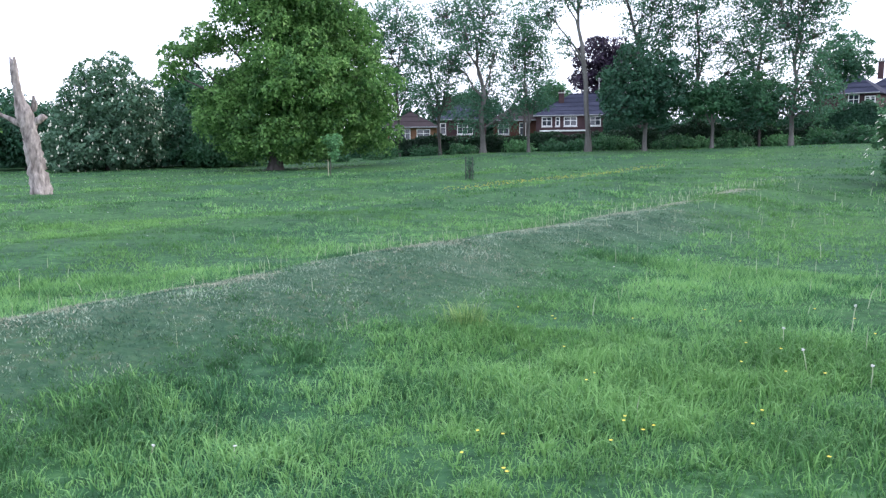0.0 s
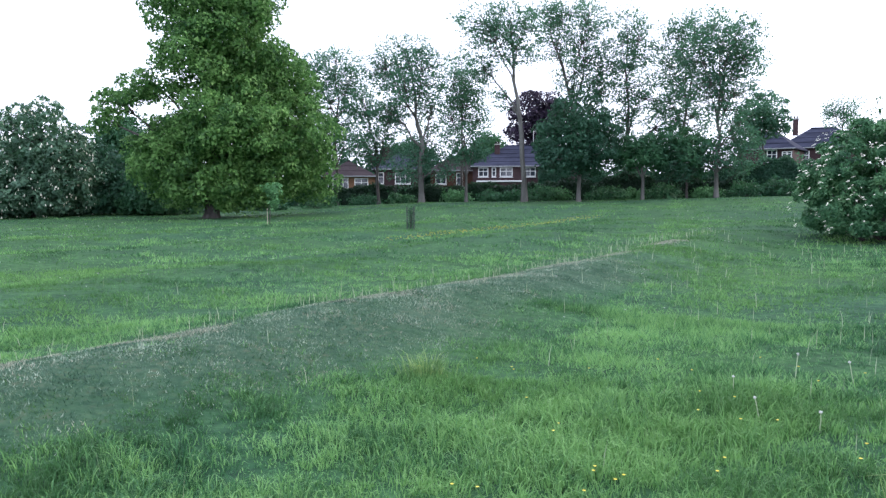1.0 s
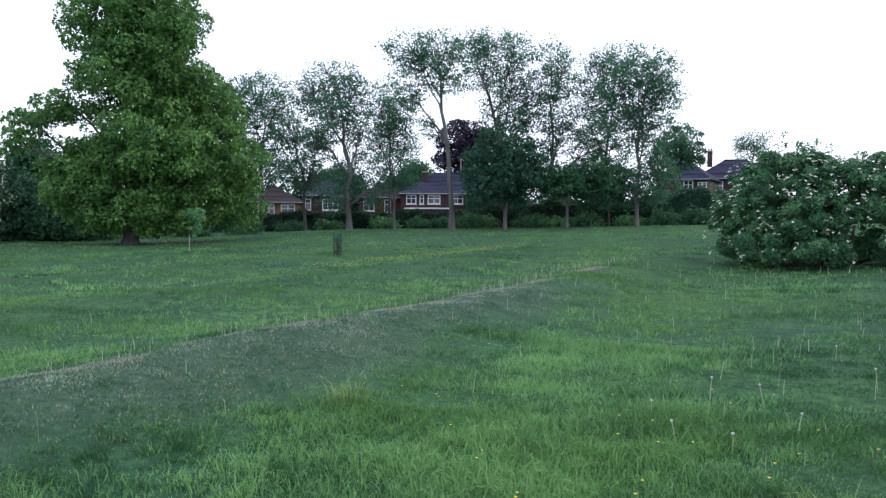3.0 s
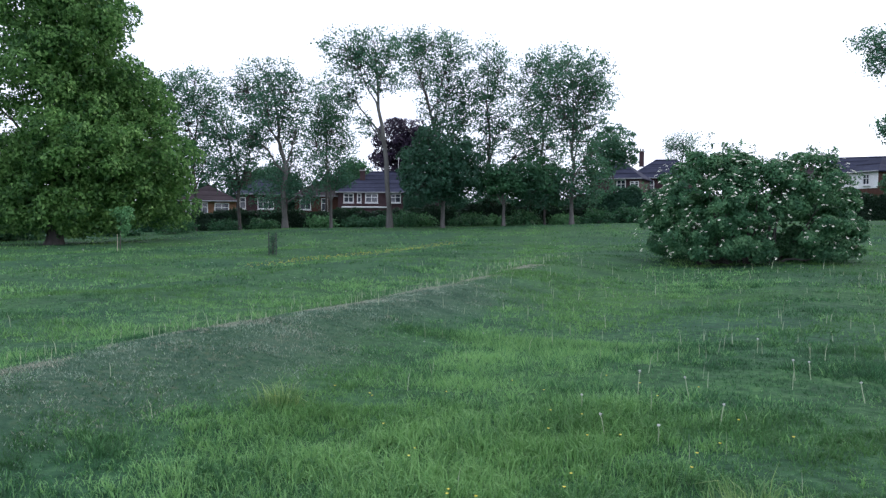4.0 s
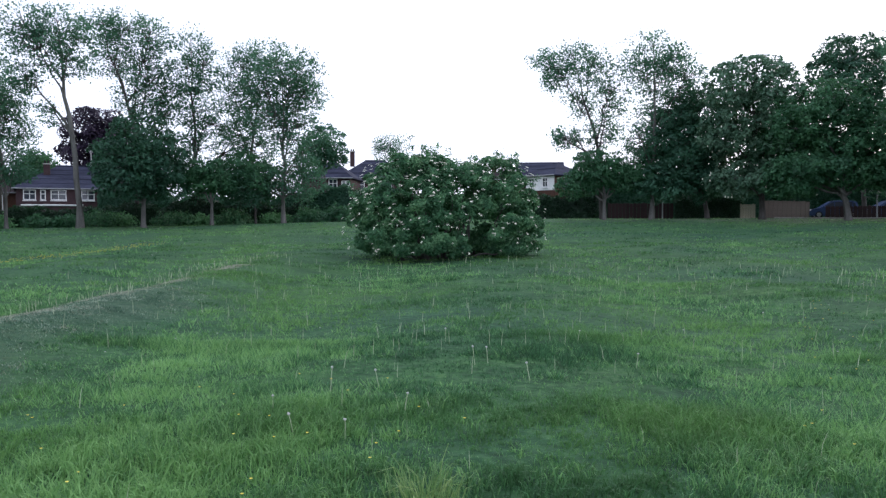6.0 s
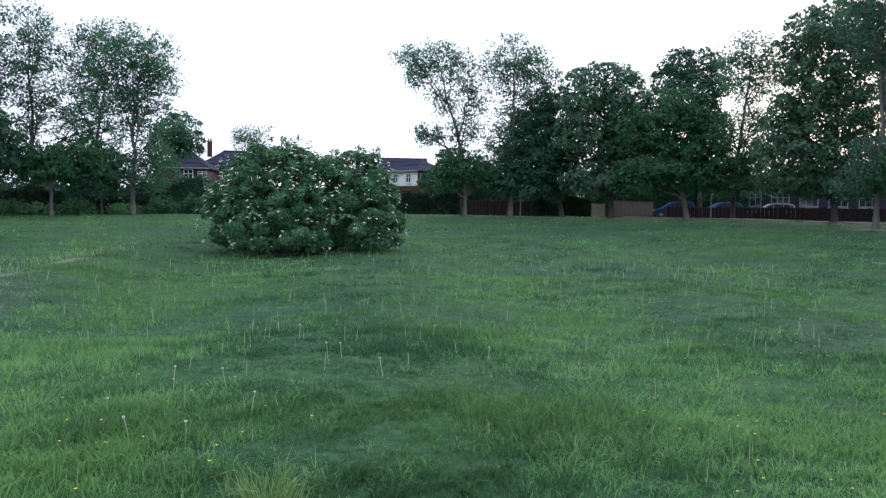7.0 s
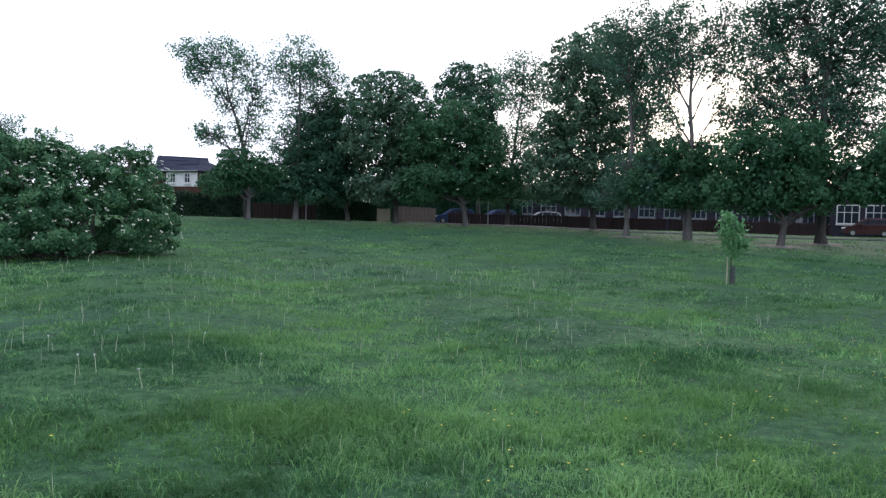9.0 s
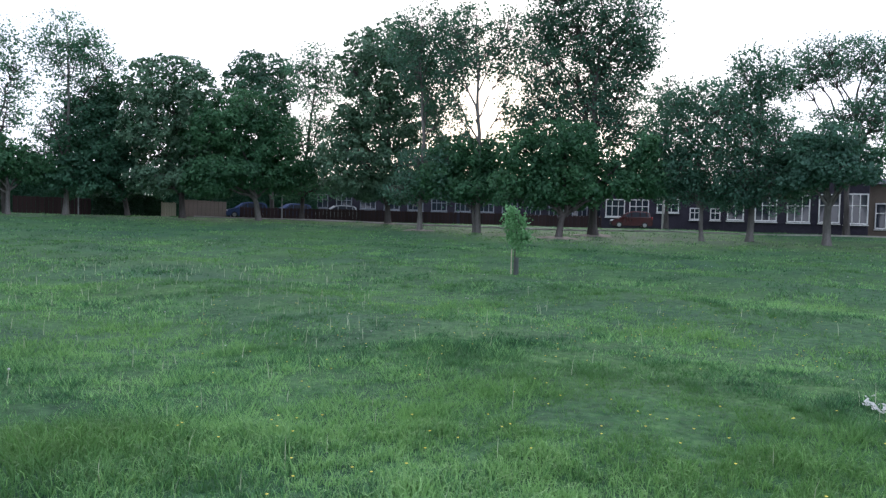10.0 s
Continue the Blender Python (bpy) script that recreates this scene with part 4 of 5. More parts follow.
grown_tree(74.45, 58, "large full-crowned tree dotted with pale blossom", [(-0.11, 13.9, 2.2, 1.65), (-1.82, 12.54, 1.81, 1.63), (1.49, 12.62, 1.66, 1.85), (-2.96, 10.92, 1.44, 1.53), (-0.38, 11.06, 2.56, 1.92), (-1.67, 8.83, 2.45, 1.9), (1.26, 8.99, 2.21, 2.12), (-3.21, 7.19, 1.53, 1.8), (-0.4, 6.76, 2.83, 2.1), (2.14, 6.14, 2.13, 2.13), (-2.11, 4.9, 2.08, 1.63), (0.48, 4.3, 2.75, 1.65), (-3.48, 3.63, 1.98, 1.62), (-1.43, 2.83, 2.27, 1.09), (1.33, 2.67, 2.3, 1.01), (3.56, 4.13, 1.87, 1.87), (-3.97, 5.73, 1.52, 1.52)], name="chestnut_tree", group=G2, seed=139, trunk_r=0.24, fork=1.9, leaf_mat=M_CHEST, bark=M_BARK, dense=True, leaf=0.22, clump=0.55, candles=120, fill=0.05)
grown_tree(76.79, 51, "tall light-leaved tree with a pale straight trunk", [(-0.15, 13.4, 1.63, 1.47), (0.75, 11.77, 1.4, 1.64), (-0.2, 10.76, 1.22, 1.47), (0.52, 9.32, 1.23, 1.39), (-0.1, 4.37, 1.38, 1.22), (-0.73, 3.29, 1.05, 0.89), (0.78, 3.13, 0.98, 0.82), (2.05, 4.38, 1.49, 1.49), (-1.22, 2.74, 1.37, 0.73), (1.79, 2.8, 1.24, 0.66), (1.34, 13.13, 1.4, 1.65), (1.41, 7.89, 1.24, 1.48), (-1.1, 12.21, 1.21, 1.62), (1.94, 10.67, 1.08, 1.41)], group=G2, seed=140, trunk_r=0.16, fork=5.0, leaf_mat=M_ASH_BACKLIT, bark=M_BARK2)
grown_tree(81.38, 49, "very tall open tree, bare limbs showing midway", [(-0.46, 13.46, 1.53, 1.17), (-1.33, 12.19, 1.1, 1.24), (0.66, 12.04, 1.17, 1.39), (-0.21, 10.95, 1.46, 1.02), (1.43, 10.26, 0.81, 0.95), (-1.46, 10.21, 0.88, 0.95), (-1.96, 8.58, 0.8, 0.66), (-2.07, 12.72, 0.95, 1.46), (1.72, 12.77, 0.95, 1.47), (-2.37, 10.56, 0.88, 1.09), (1.68, 8.11, 0.81, 1.1), (-1.37, 6.97, 0.95, 0.88), (1.01, 6.11, 1.02, 0.73)], group=G2, seed=141, trunk_r=0.16, fork=6.4, leaf_mat=M_ASH_BACKLIT, bark=M_BARK2)
grown_tree(81.03, 50, "low leafy tree among the road trees", [(-0.09, 4.14, 1.27, 0.97), (-1, 3.38, 1.12, 0.82), (0.85, 3.5, 0.97, 0.82), (-1.92, 3.17, 1.49, 1.12), (1.78, 3.44, 1.42, 1.2), (-0.05, 2.66, 1.86, 0.75), (-2.15, 4.65, 1.27, 1.12), (0.82, 4.71, 1.34, 1.12), (-0.87, 5.23, 1.12, 0.97), (-3.05, 3.33, 1.12, 1.12)], group=G2, seed=142, trunk_r=0.1, fork=1.8, leaf_mat=M_MAPLE, bark=M_BARK2, dense=True, leaf=0.18, clump=0.45)
grown_tree(87.30, 46, "broad dense lime with hanging fresh leaves", [(0.26, 5.63, 1.87, 1.59), (-1.21, 4.43, 1.59, 1.52), (1.79, 4.31, 1.6, 1.53), (0.33, 3.45, 2.29, 1.53), (-0.99, 2.75, 1.59, 1.04), (2.16, 2.88, 1.4, 0.84), (3.6, 3.84, 1.13, 1.27), (-2.41, 5.09, 1.1, 1.24), (-2.69, 3.05, 1.37, 1.24), (4.26, 3.52, 1.27, 0.85), (5.22, 3.86, 1.28, 1.28), (4.69, 5.18, 1.06, 1.06)], name="lime_tree", group=G2, seed=143, trunk_r=0.19, fork=1.6, leaf_mat=M_MAPLE, bark=M_BARK, dense=True, leaf=0.19, clump=0.55, droop=0.8)
grown_tree(89.83, 50, "very tall poplar with a full ragged crown", [(-2.6, 14.8, 1.88, 1.66), (-0.11, 15.09, 2.28, 1.67), (2.04, 13.78, 1.77, 1.69), (-3.82, 13.02, 1.58, 1.5), (-1.45, 12.61, 2.04, 1.59), (1.06, 11.66, 2.14, 1.68), (-3.57, 10.84, 1.65, 1.5), (2.8, 11.99, 1.16, 1.39), (-1.18, 9.9, 2.04, 1.51), (1.32, 9.16, 1.76, 1.6), (-3.49, 8.28, 1.73, 1.5), (-0.57, 7.54, 2.05, 1.36), (1.92, 7, 1.69, 1.38), (-4.55, 7, 1.27, 1.27)], group=G2, seed=144, trunk_r=0.28, fork=4.2, leaf_mat=M_ASH_BACKLIT, bark=M_BARK, thick=1.7)
grown_tree(97.49, 48, "spreading leafy tree over the grass verge", [(-0.51, 8.3, 1.51, 0.98), (-1.78, 7.66, 1.34, 1.05), (0.64, 7.11, 1.37, 1.22), (-1.07, 6.13, 1.73, 1.28), (-2.35, 5.46, 1.34, 1.26), (0.56, 5.11, 1.75, 1.44), (-0.69, 4.27, 1.95, 1.2), (-1.61, 3.08, 1.49, 0.9), (0.63, 3.11, 1.44, 0.83), (-2.28, 3.42, 1.34, 0.82), (1.43, 2.78, 1.53, 0.84), (-1.48, 3.93, 1.5, 1.27), (-3.14, 4.27, 1.11, 1.26)], group=G2, seed=145, trunk_r=0.13, fork=2.4, leaf_mat=M_ASH_BACKLIT, bark=M_BARK2, thick=1.5)
grown_tree(100.65, 49, "wide open-crowned tree with a thick trunk", [(0.18, 10.48, 1.42, 0.95), (-0.55, 9.35, 1.49, 1.18), (0.99, 9.28, 1.03, 1.03), (-1.13, 7.86, 1.41, 1.17), (0.45, 7.48, 1.74, 1.35), (-0.26, 5.82, 2.12, 1.42), (1.44, 5.47, 1.28, 1.44), (-0.67, 4.15, 1.72, 1.25), (0.89, 3.81, 1.59, 1.11), (-0.94, 2.79, 1.56, 0.86), (1.24, 2.82, 1.59, 0.88), (2.09, 4.31, 1.2, 1.36), (2.43, 3.32, 1.13, 0.8)], group=G2, seed=146, trunk_r=0.2, fork=2.6, leaf_mat=M_ASH_BACKLIT, bark=M_BARK2, thick=1.4)
grown_tree(105.46, 48, "round-crowned tree with backlit dark olive leaves and thick trunk", [(-0.13, 4.76, 2, 1.04), (-1.15, 5.25, 1.35, 0.87), (0.83, 5.06, 1.38, 0.89), (-0.03, 5.86, 1.6, 0.8), (-0.82, 4.13, 1.35, 0.64), (0.88, 3.96, 1.62, 0.73), (-1.38, 3.65, 1.19, 0.63), (1.55, 4.27, 0.82, 0.65)], group=G2, seed=147, trunk_r=0.22, fork=2.6, leaf_mat=M_ASH_BACKLIT, bark=M_BARK2, dense=True, leaf=0.18, clump=0.45, fill=0.1)
grown_tree(106.59, 60, "tall sparse tree against the bright sky", [(-3.27, 12.04, 1.98, 1.09), (-1.51, 12.7, 2.41, 1.01), (0.56, 12.72, 2.36, 1.23), (2.27, 11.82, 2.08, 1.56), (-3.95, 10.69, 1.48, 1.08), (-1.8, 11.14, 2, 0.8), (0.73, 8.46, 1.84, 1.02), (-0.62, 7.94, 1.72, 0.71), (2.06, 8.78, 2.08, 1.56), (1.29, 7.09, 1.54, 0.82)], group=G2, seed=148, trunk_r=0.19, fork=6.0, leaf_mat=M_ASH_BACKLIT, bark=M_BARK)
grown_tree(94.99, 60, "tall tree behind the verge with thin foliage", [(-0.16, 10.9, 1.12, 0.75), (-0.92, 9.43, 1.39, 1.12), (0.5, 9.62, 1.31, 0.94), (-0.26, 8.15, 1.59, 1.12), (-1.26, 7.09, 1.21, 1.11)], group=G2, seed=149, trunk_r=0.16, fork=4.5, leaf_mat=M_ASH_BACKLIT, bark=M_BARK)
tree(112.36, 50, "leafy tree at the end of the verge", group=G2, seed=150, h=9.0, rx=3.1, bottom=2.4, trunk_r=0.19, leaf_mat=M_MAPLE, bark=M_BARK2, n_leaf=17955, leaf=0.20, puff=0.75, limbs=26)


# school brick with its bluish shadow put into the colour
M_SCHOOL = surface("shaded_school_brick", (0.022, 0.021, 0.033), (0.044, 0.040, 0.058), 1.0, 9, 0.9, 0.3)


# ---- the elder bush in the meadow ----
def elder_bush():
    az, d = 37.2, 26.2
    x, y = polar(az, d)
    ob = thing("elder_bush", x, y, turn=-az, label="large rounded elder bush in full cream flower on the meadow", category="bush")
    rng = np.random.default_rng(201)
    lobes = [((-1.3, 0, 1.6), (1.6, 1.9, 1.85)), ((-0.5, 0.3, 1.6), (1.4, 1.8, 1.8)), ((-2.2, 0.2, 1.1), (1.15, 1.6, 1.35)), ((0.2, 0.3, 1.5), (1.4, 1.9, 1.7)), ((1.6, 0.2, 1.55), (1.25, 1.7, 1.75)), ((2.2, 0.5, 1.05), (1.05, 1.4, 1.2)), ((-0.6, -0.8, 0.9), (1.5, 1.2, 1.1))]
    pts, nor = [], []
    for c, r in lobes:
        n = int(330 * r[0] * r[2])
        u = unit(rng.normal(size=(n, 3)))
        lump = 1 + 0.10 * np.sin(u[:, :1] * 7 + c[0]) * np.sin(u[:, 1:2] * 6) + 0.09 * np.sin(u[:, 2:] * 8 + u[:, :1] * 5)
        pts.append(np.array(c) + np.sign(u) * np.abs(u) ** 0.82 * np.array(r) * lump)
        nor.append(u)
    pts, nor = np.concatenate(pts), np.concatenate(nor)
    inside = np.zeros(len(pts), bool)
    for c, r in lobes:
        inside |= ((((pts - np.array(c)) / np.array(r)) ** 2).sum(1) < 0.62)
    keep = ~inside & (pts[:, 2] > 0.12)
    pts, nor = pts[keep], nor[keep]
    # a dark hollow low down between the two halves
    hollow = (np.abs(pts[:, 0] - 1.05) < 0.42) & (pts[:, 2] < 1.45) & (pts[:, 1] < 0)
    pts, nor = pts[~hollow], nor[~hollow]
    nc = 420
    kc = rng.choice(len(pts), nc)
    cc, cr = pts[kc] - nor[kc] * 0.14, rng.uniform(0.16, 0.40, nc)
    n = 105000
    k = rng.choice(nc, n, p=cr ** 2 / (cr ** 2).sum())
    u = unit(rng.normal(size=(n, 3)) + nor[kc][k] * 0.6 + np.array([0, 0, 0.6]))
    c = cc[k] + u * np.array([1, 1, 0.72]) * cr[k][:, None] * rng.uniform(0.55, 1.0, (n, 1)) ** 0.5
    kk = rng.choice(len(pts), 15000)
    c = np.concatenate([c, pts[kk] - nor[kk] * rng.uniform(0.2, 0.55, (15000, 1))])
    face = np.concatenate([u, nor[kk]])
    # loose sprays that break the outline
    tops = np.where(nor[:, 2] > 0.15)[0]
    sp = rng.choice(tops, 150)
    k2 = np.repeat(sp, 42)
    way = np.repeat(unit(nor[sp] + rng.normal(size=(150, 3)) * 0.35 + np.array([0, 0, 0.4])) * rng.uniform(0.12, 0.5, (150, 1)), 42, 0)
    c2 = pts[k2] + way * rng.uniform(0, 1, (len(k2), 1)) + rng.normal(size=(len(k2), 3)) * 0.07
    c = np.concatenate([c, c2])
    face = np.concatenate([face, nor[k2]]) + np.array([0, 0, 0.3])
    c[:, 2] = np.maximum(c[:, 2], 0.05)
    part("foliage", tri_mesh("foliage", *leaves(rng, c, 0.098, 0.55, 0.7, face, True), M_ELDER), None, ob)
    for _ in range(40):
        e = pts[rng.integers(len(pts))] * 0.92
        b = np.array([e[0] * 0.45 + rng.normal() * 0.2, e[1] * 0.4, -0.1])
        part("stem", tri_mesh("stem", *tubes([(bent(b, e, rng, 7, 0.06, 0.1), np.linspace(0.05, 0.012, 7))], 6), M_BARK, True), None, ob)
    front = np.where((nor[:, 1] < 0.35) & (pts[:, 2] > 0.35))[0]
    chance = 0.35 + np.clip(pts[front, 2] / 3.0, 0, 1)
    f = rng.choice(front, 700, p=chance / chance.sum())
    vs, ts, b = [], [], 0
    for i in f:
        p, u = pts[i] + nor[i] * 0.24, unit(nor[i] * 0.7 + np.array([0, 0, 0.8]))
        s = unit(np.cross(u, rng.normal(size=3)))
        w = np.cross(u, s)
        rad = rng.uniform(0.025, 0.065)
        for _ in range(6):
            q = p + (s * rng.normal() + w * rng.normal()) * rad * 0.5
            r = rad * rng.uniform(0.25, 0.45)
            a = rng.uniform(0, 6)
            ring = [q + (s * math.cos(a + j * 1.571) + w * math.sin(a + j * 1.571)) * r for j in range(4)]
            vs += ring + [q + u * r * 0.6]
            ts += [(b + j, b + (j + 1) % 4, b + 4) for j in range(4)]
            b += 5
    part("blossom", tri_mesh("flower_heads", vs, ts, M_FLOWER), None, ob, "flat cream elderflower heads")


elder_bush()


# ---- the dead trunk ----
def dead_tree():
    az, d = -28.4, 30.0
    x, y = polar(az, d)
    ob = thing("dead_tree", x, y, turn=-az, label="dead standing trunk, bark gone, pale grey-brown broken wood", category="dead tree")
    rng = np.random.default_rng(211)
    zz = np.linspace(-0.15, 4.65, 40)
    cx = np.interp(zz, [0, 1.3, 2.6, 3.3, 4.0, 4.65], [0.14, 0.02, -0.12, -0.28, -0.34, -0.36]) + rng.normal(size=40) * 0.012
    rr = np.interp(zz, [-0.15, 0.15, 0.8, 2.2, 2.8, 3.2, 3.5, 4.3, 4.65], [0.40, 0.34, 0.29, 0.25, 0.28, 0.19, 0.13, 0.12, 0.10])
    v, t = tubes([(np.stack([cx, np.zeros(40), zz], -1), rr)], 18)
    ring = v.reshape(40, 18, 3)
    ctr = ring.mean(1, keepdims=True)
    a = np.arange(18) * 2 * math.pi / 18
    flute = 1 + 0.10 * np.sin(a * 3 + zz[:, None] * 0.5) + 0.06 * np.sin(a * 7 + zz[:, None] * 1.7) + rng.normal(size=(40, 18)) * 0.075
    ring = ctr + (ring - ctr) * flute[..., None]
    ring[-1, :, 2] += rng.uniform(-0.12, 0.12, 18)
    cap = len(v)
    v = np.concatenate([ring.reshape(-1, 3), ring[-1].mean(0, keepdims=True) - [[0, 0, 0.08]]])
    t = np.concatenate([t, [(39 * 18 + j, 39 * 18 + (j + 1) % 18, cap) for j in range(18)]])
    part("trunk", tri_mesh("trunk", v, t, M_DEAD, True), None, ob)

    def limb(pts, rad, label):
        line = np.concatenate([bent(p, q, rng, 5, 0.05)[:-1] for p, q in zip(pts[:-1], pts[1:])] + [[pts[-1]]])
        vv, tt = tubes([(line, np.interp(np.linspace(0, 1, len(line)), np.linspace(0, 1, len(rad)), rad) * rng.uniform(0.85, 1.15, len(line)))], 9)
        part("broken_limb", tri_mesh("broken_limb", vv, tt, M_DEAD, True), None, ob, label)

    limb([(0.0, 0, 2.45), (0.25, -0.1, 2.6), (0.38, -0.1, 2.72), (0.52, -0.05, 2.70)], [0.15, 0.12, 0.11, 0.05], "short twisted stub limb")
    limb([(-0.05, 0, 2.6), (0.16, 0, 3.1), (0.15, 0, 3.45)], [0.14, 0.10, 0.04], "upright splintered stub")
    limb([(-0.2, 0, 2.4), (-0.75, 0.1, 2.75), (-1.3, 0.2, 3.0), (-1.9, 0.2, 3.15)], [0.12, 0.08, 0.06, 0.03], "long bare side limb")


dead_tree()


# ---- young trees and guards ----
def sapling(az, d, h, seed, guard):
    x, y = polar(az, d)
    ob = thing("sapling", x, y, turn=-az, label="young staked tree with pale fresh leaves in the grass" if guard else "young leafy tree standing in the meadow", category="sapling", group="saplings on the meadow")
    rng = np.random.default_rng(seed)
    stem = bent((0, 0, -0.05), (0.05, 0, h * 0.92), rng, 7, 0.02)
    paths, ends = [(stem, np.linspace(0.028, 0.008, 7))], []
    for i in range(20):
        z = h * rng.uniform(0.40, 0.97)
        a = rng.uniform(0, 6.28)
        b = np.array([np.interp(z, stem[:, 2], stem[:, 0]), 0, z])
        e = b + np.array([math.cos(a) * 0.46, math.sin(a) * 0.46, 0.12]) * rng.uniform(0.4, 1.1)
        paths.append((bent(b, e, rng, 4, 0.05), np.linspace(0.011, 0.004, 4)))
        ends += [e, b + (e - b) * 0.6]
    ends = np.array(ends)
    part("stem", tri_mesh("stem", *tubes(paths, 6), M_BARK, True), None, ob)
    n = 760
    c = ends[rng.integers(len(ends), size=n)] + rng.normal(size=(n, 3)) * 0.085
    part("leaves", tri_mesh("leaves", *leaves(rng, c, 0.13, 0.6, 0.8), M_SAPL), None, ob)
    bm = box((0.03, 0.03, h * 0.40), (-0.09, 0, 0), 0.005)
    part("stake", bm, M_PALEW, ob, "pale wooden stake")
    if guard:
        bm = bmesh.new()
        bmesh.ops.create_cone(bm, segments=12, radius1=0.07, radius2=0.065, depth=0.5, cap_ends=False, matrix=Matrix.Translation((0.06, 0, 0.25)))
        part("tree_guard", bm, M_PLASTIC, ob, "dark plastic tube guard")


sapling(-8.5, 35.5, 1.85, 221, False)
sapling(84.6, 22.6, 1.88, 222, True)


def guard_cage(az, d):
    x, y = polar(az, d)
    ob = thing("tree_cage", x, y, turn=-az, label="small wire cage on stakes round a stunted sapling", category="tree guard")
    for sx, sy in ((-0.14, -0.14), (0.14, -0.14), (0.14, 0.14), (-0.14, 0.14)):
        part("post", box((0.04, 0.04, 0.95), (sx, sy, -0.05), 0.005), M_PLASTIC, ob)
    for k in range(9):
        bm = bmesh.new()
        z = 0.06 + k * 0.095
        for (ax, ay), (bx, by) in (((-0.15, -0.15), (0.15, -0.15)), ((0.15, -0.15), (0.15, 0.15)), ((0.15, 0.15), (-0.15, 0.15)), ((-0.15, 0.15), (-0.15, -0.15))):
            box((abs(bx - ax) + 0.008, abs(by - ay) + 0.008, 0.008), ((ax + bx) / 2, (ay + by) / 2, z), 0, bm)
        part("wire_hoop", bm, M_PLASTIC, ob)
    rng = np.random.default_rng(231)
    paths = [(bent((0, 0, -0.05), (rng.normal() * 0.1, rng.normal() * 0.1, rng.uniform(0.5, 0.85)), rng, 5, 0.05), np.linspace(0.012, 0.004, 5)) for _ in range(7)]
    part("stem", tri_mesh("stem", *tubes(paths, 5), M_BARK), None, ob)
    c = np.stack([rng.normal(size=320) * 0.09, rng.normal(size=320) * 0.09, rng.uniform(0.02, 0.85, 320)], -1)
    part("leaves", tri_mesh("leaves", *leaves(rng, c, 0.075, 0.5), M_DARK), None, ob)


guard_cage(1.97, 30.0)


# ---- hedges and undergrowth ----
def hedge(az0, d0, az1, d1, h, w, seed, label, mat=None, ragged=0.25):
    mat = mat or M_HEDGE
    (x0, y0), (x1, y1) = polar(az0, d0), polar(az1, d1)
    L, rng = math.hypot(x1 - x0, y1 - y0), np.random.default_rng(seed)
    x, y = (x0 + x1) / 2, (y0 + y1) / 2
    ob = thing("hedge", x, y, turn=math.degrees(math.atan2(y1 - y0, x1 - x0)), label=label, category="hedge")
    z0, z1 = ground_at(x0, y0) - ground_at(x, y), ground_at(x1, y1) - ground_at(x, y)
    n = int(L * h * 230)
    px = rng.uniform(-L / 2, L / 2, n)
    face = rng.uniform(size=n) < h / (h + w)
    top = h + ragged * (0.5 * np.sin(px * 1.3 + seed) + 0.4 * np.sin(px * 3.7) + 0.3 * np.sin(px * 0.55 + 2))
    pz = np.where(face, rng.uniform(0, 1, n) * top, top) + rng.normal(size=n) * 0.08
    py = np.where(face, -w / 2, rng.uniform(-w / 2, w / 2, n)) + rng.normal(size=n) * 0.10 + 0.10 * np.sin(px * 2.1) * np.sin(pz * 2.3)
    c = np.stack([px, py, np.maximum(pz, 0) + np.interp(px, [-L / 2, L / 2], [z0, z1])], -1)
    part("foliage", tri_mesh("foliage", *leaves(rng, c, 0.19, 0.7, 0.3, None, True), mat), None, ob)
    m = max(6, int(L / 1.2))
    bm = bmesh.new()
    rows = []
    for i in range(m + 1):
        u = -L / 2 + L * i / m
        g = z0 + (z1 - z0) * i / m
        t = h * 0.93 + ragged * (0.5 * math.sin(u * 1.3 + seed) + 0.4 * math.sin(u * 3.7) + 0.3 * math.sin(u * 0.55 + 2))
        rows.append([bm.verts.new(p) for p in ((u, -w * 0.42, g - 0.2), (u, -w * 0.44, g + t * 0.7), (u, -w * 0.3, g + t), (u, w * 0.3, g + t), (u, w * 0.44, g - 0.2))])
    for a, b in zip(rows, rows[1:]):
        for k in range(4):
            bm.faces.new((a[k], b[k], b[k + 1], a[k + 1]))
    bm.faces.new(rows[0])
    bm.faces.new(rows[-1])
    part("inner_growth", bm, mat, ob, "dense dark twiggy inside")


hedge(-48, 76, -24, 74, 2.3, 3.0, 301, "tall dark boundary hedge behind the chestnut", M_DARK, 0.6)
hedge(-24, 74, -5, 72, 2.3, 2.4, 302, "dark ragged boundary hedge behind the lime", M_DARK, 0.6)
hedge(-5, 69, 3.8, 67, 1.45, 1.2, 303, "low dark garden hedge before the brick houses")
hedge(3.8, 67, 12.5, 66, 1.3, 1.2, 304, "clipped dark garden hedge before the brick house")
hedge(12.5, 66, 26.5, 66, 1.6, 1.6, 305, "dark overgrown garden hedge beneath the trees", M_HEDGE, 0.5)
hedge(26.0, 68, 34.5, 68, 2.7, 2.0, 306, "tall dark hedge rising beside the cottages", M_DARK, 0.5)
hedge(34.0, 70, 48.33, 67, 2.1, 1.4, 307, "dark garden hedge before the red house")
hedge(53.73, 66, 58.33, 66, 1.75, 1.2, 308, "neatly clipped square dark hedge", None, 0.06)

hedge(46.83, 74, 68.83, 76, 3.6, 2.4, 309, "dark shrubby belt behind the road trees", M_DARK, 0.7)
hedge(-7.0, 99, 9.0, 99, 5.2, 3.0, 311, "tall dark garden trees and shrubs behind the roofs", M_DARK, 1.3)
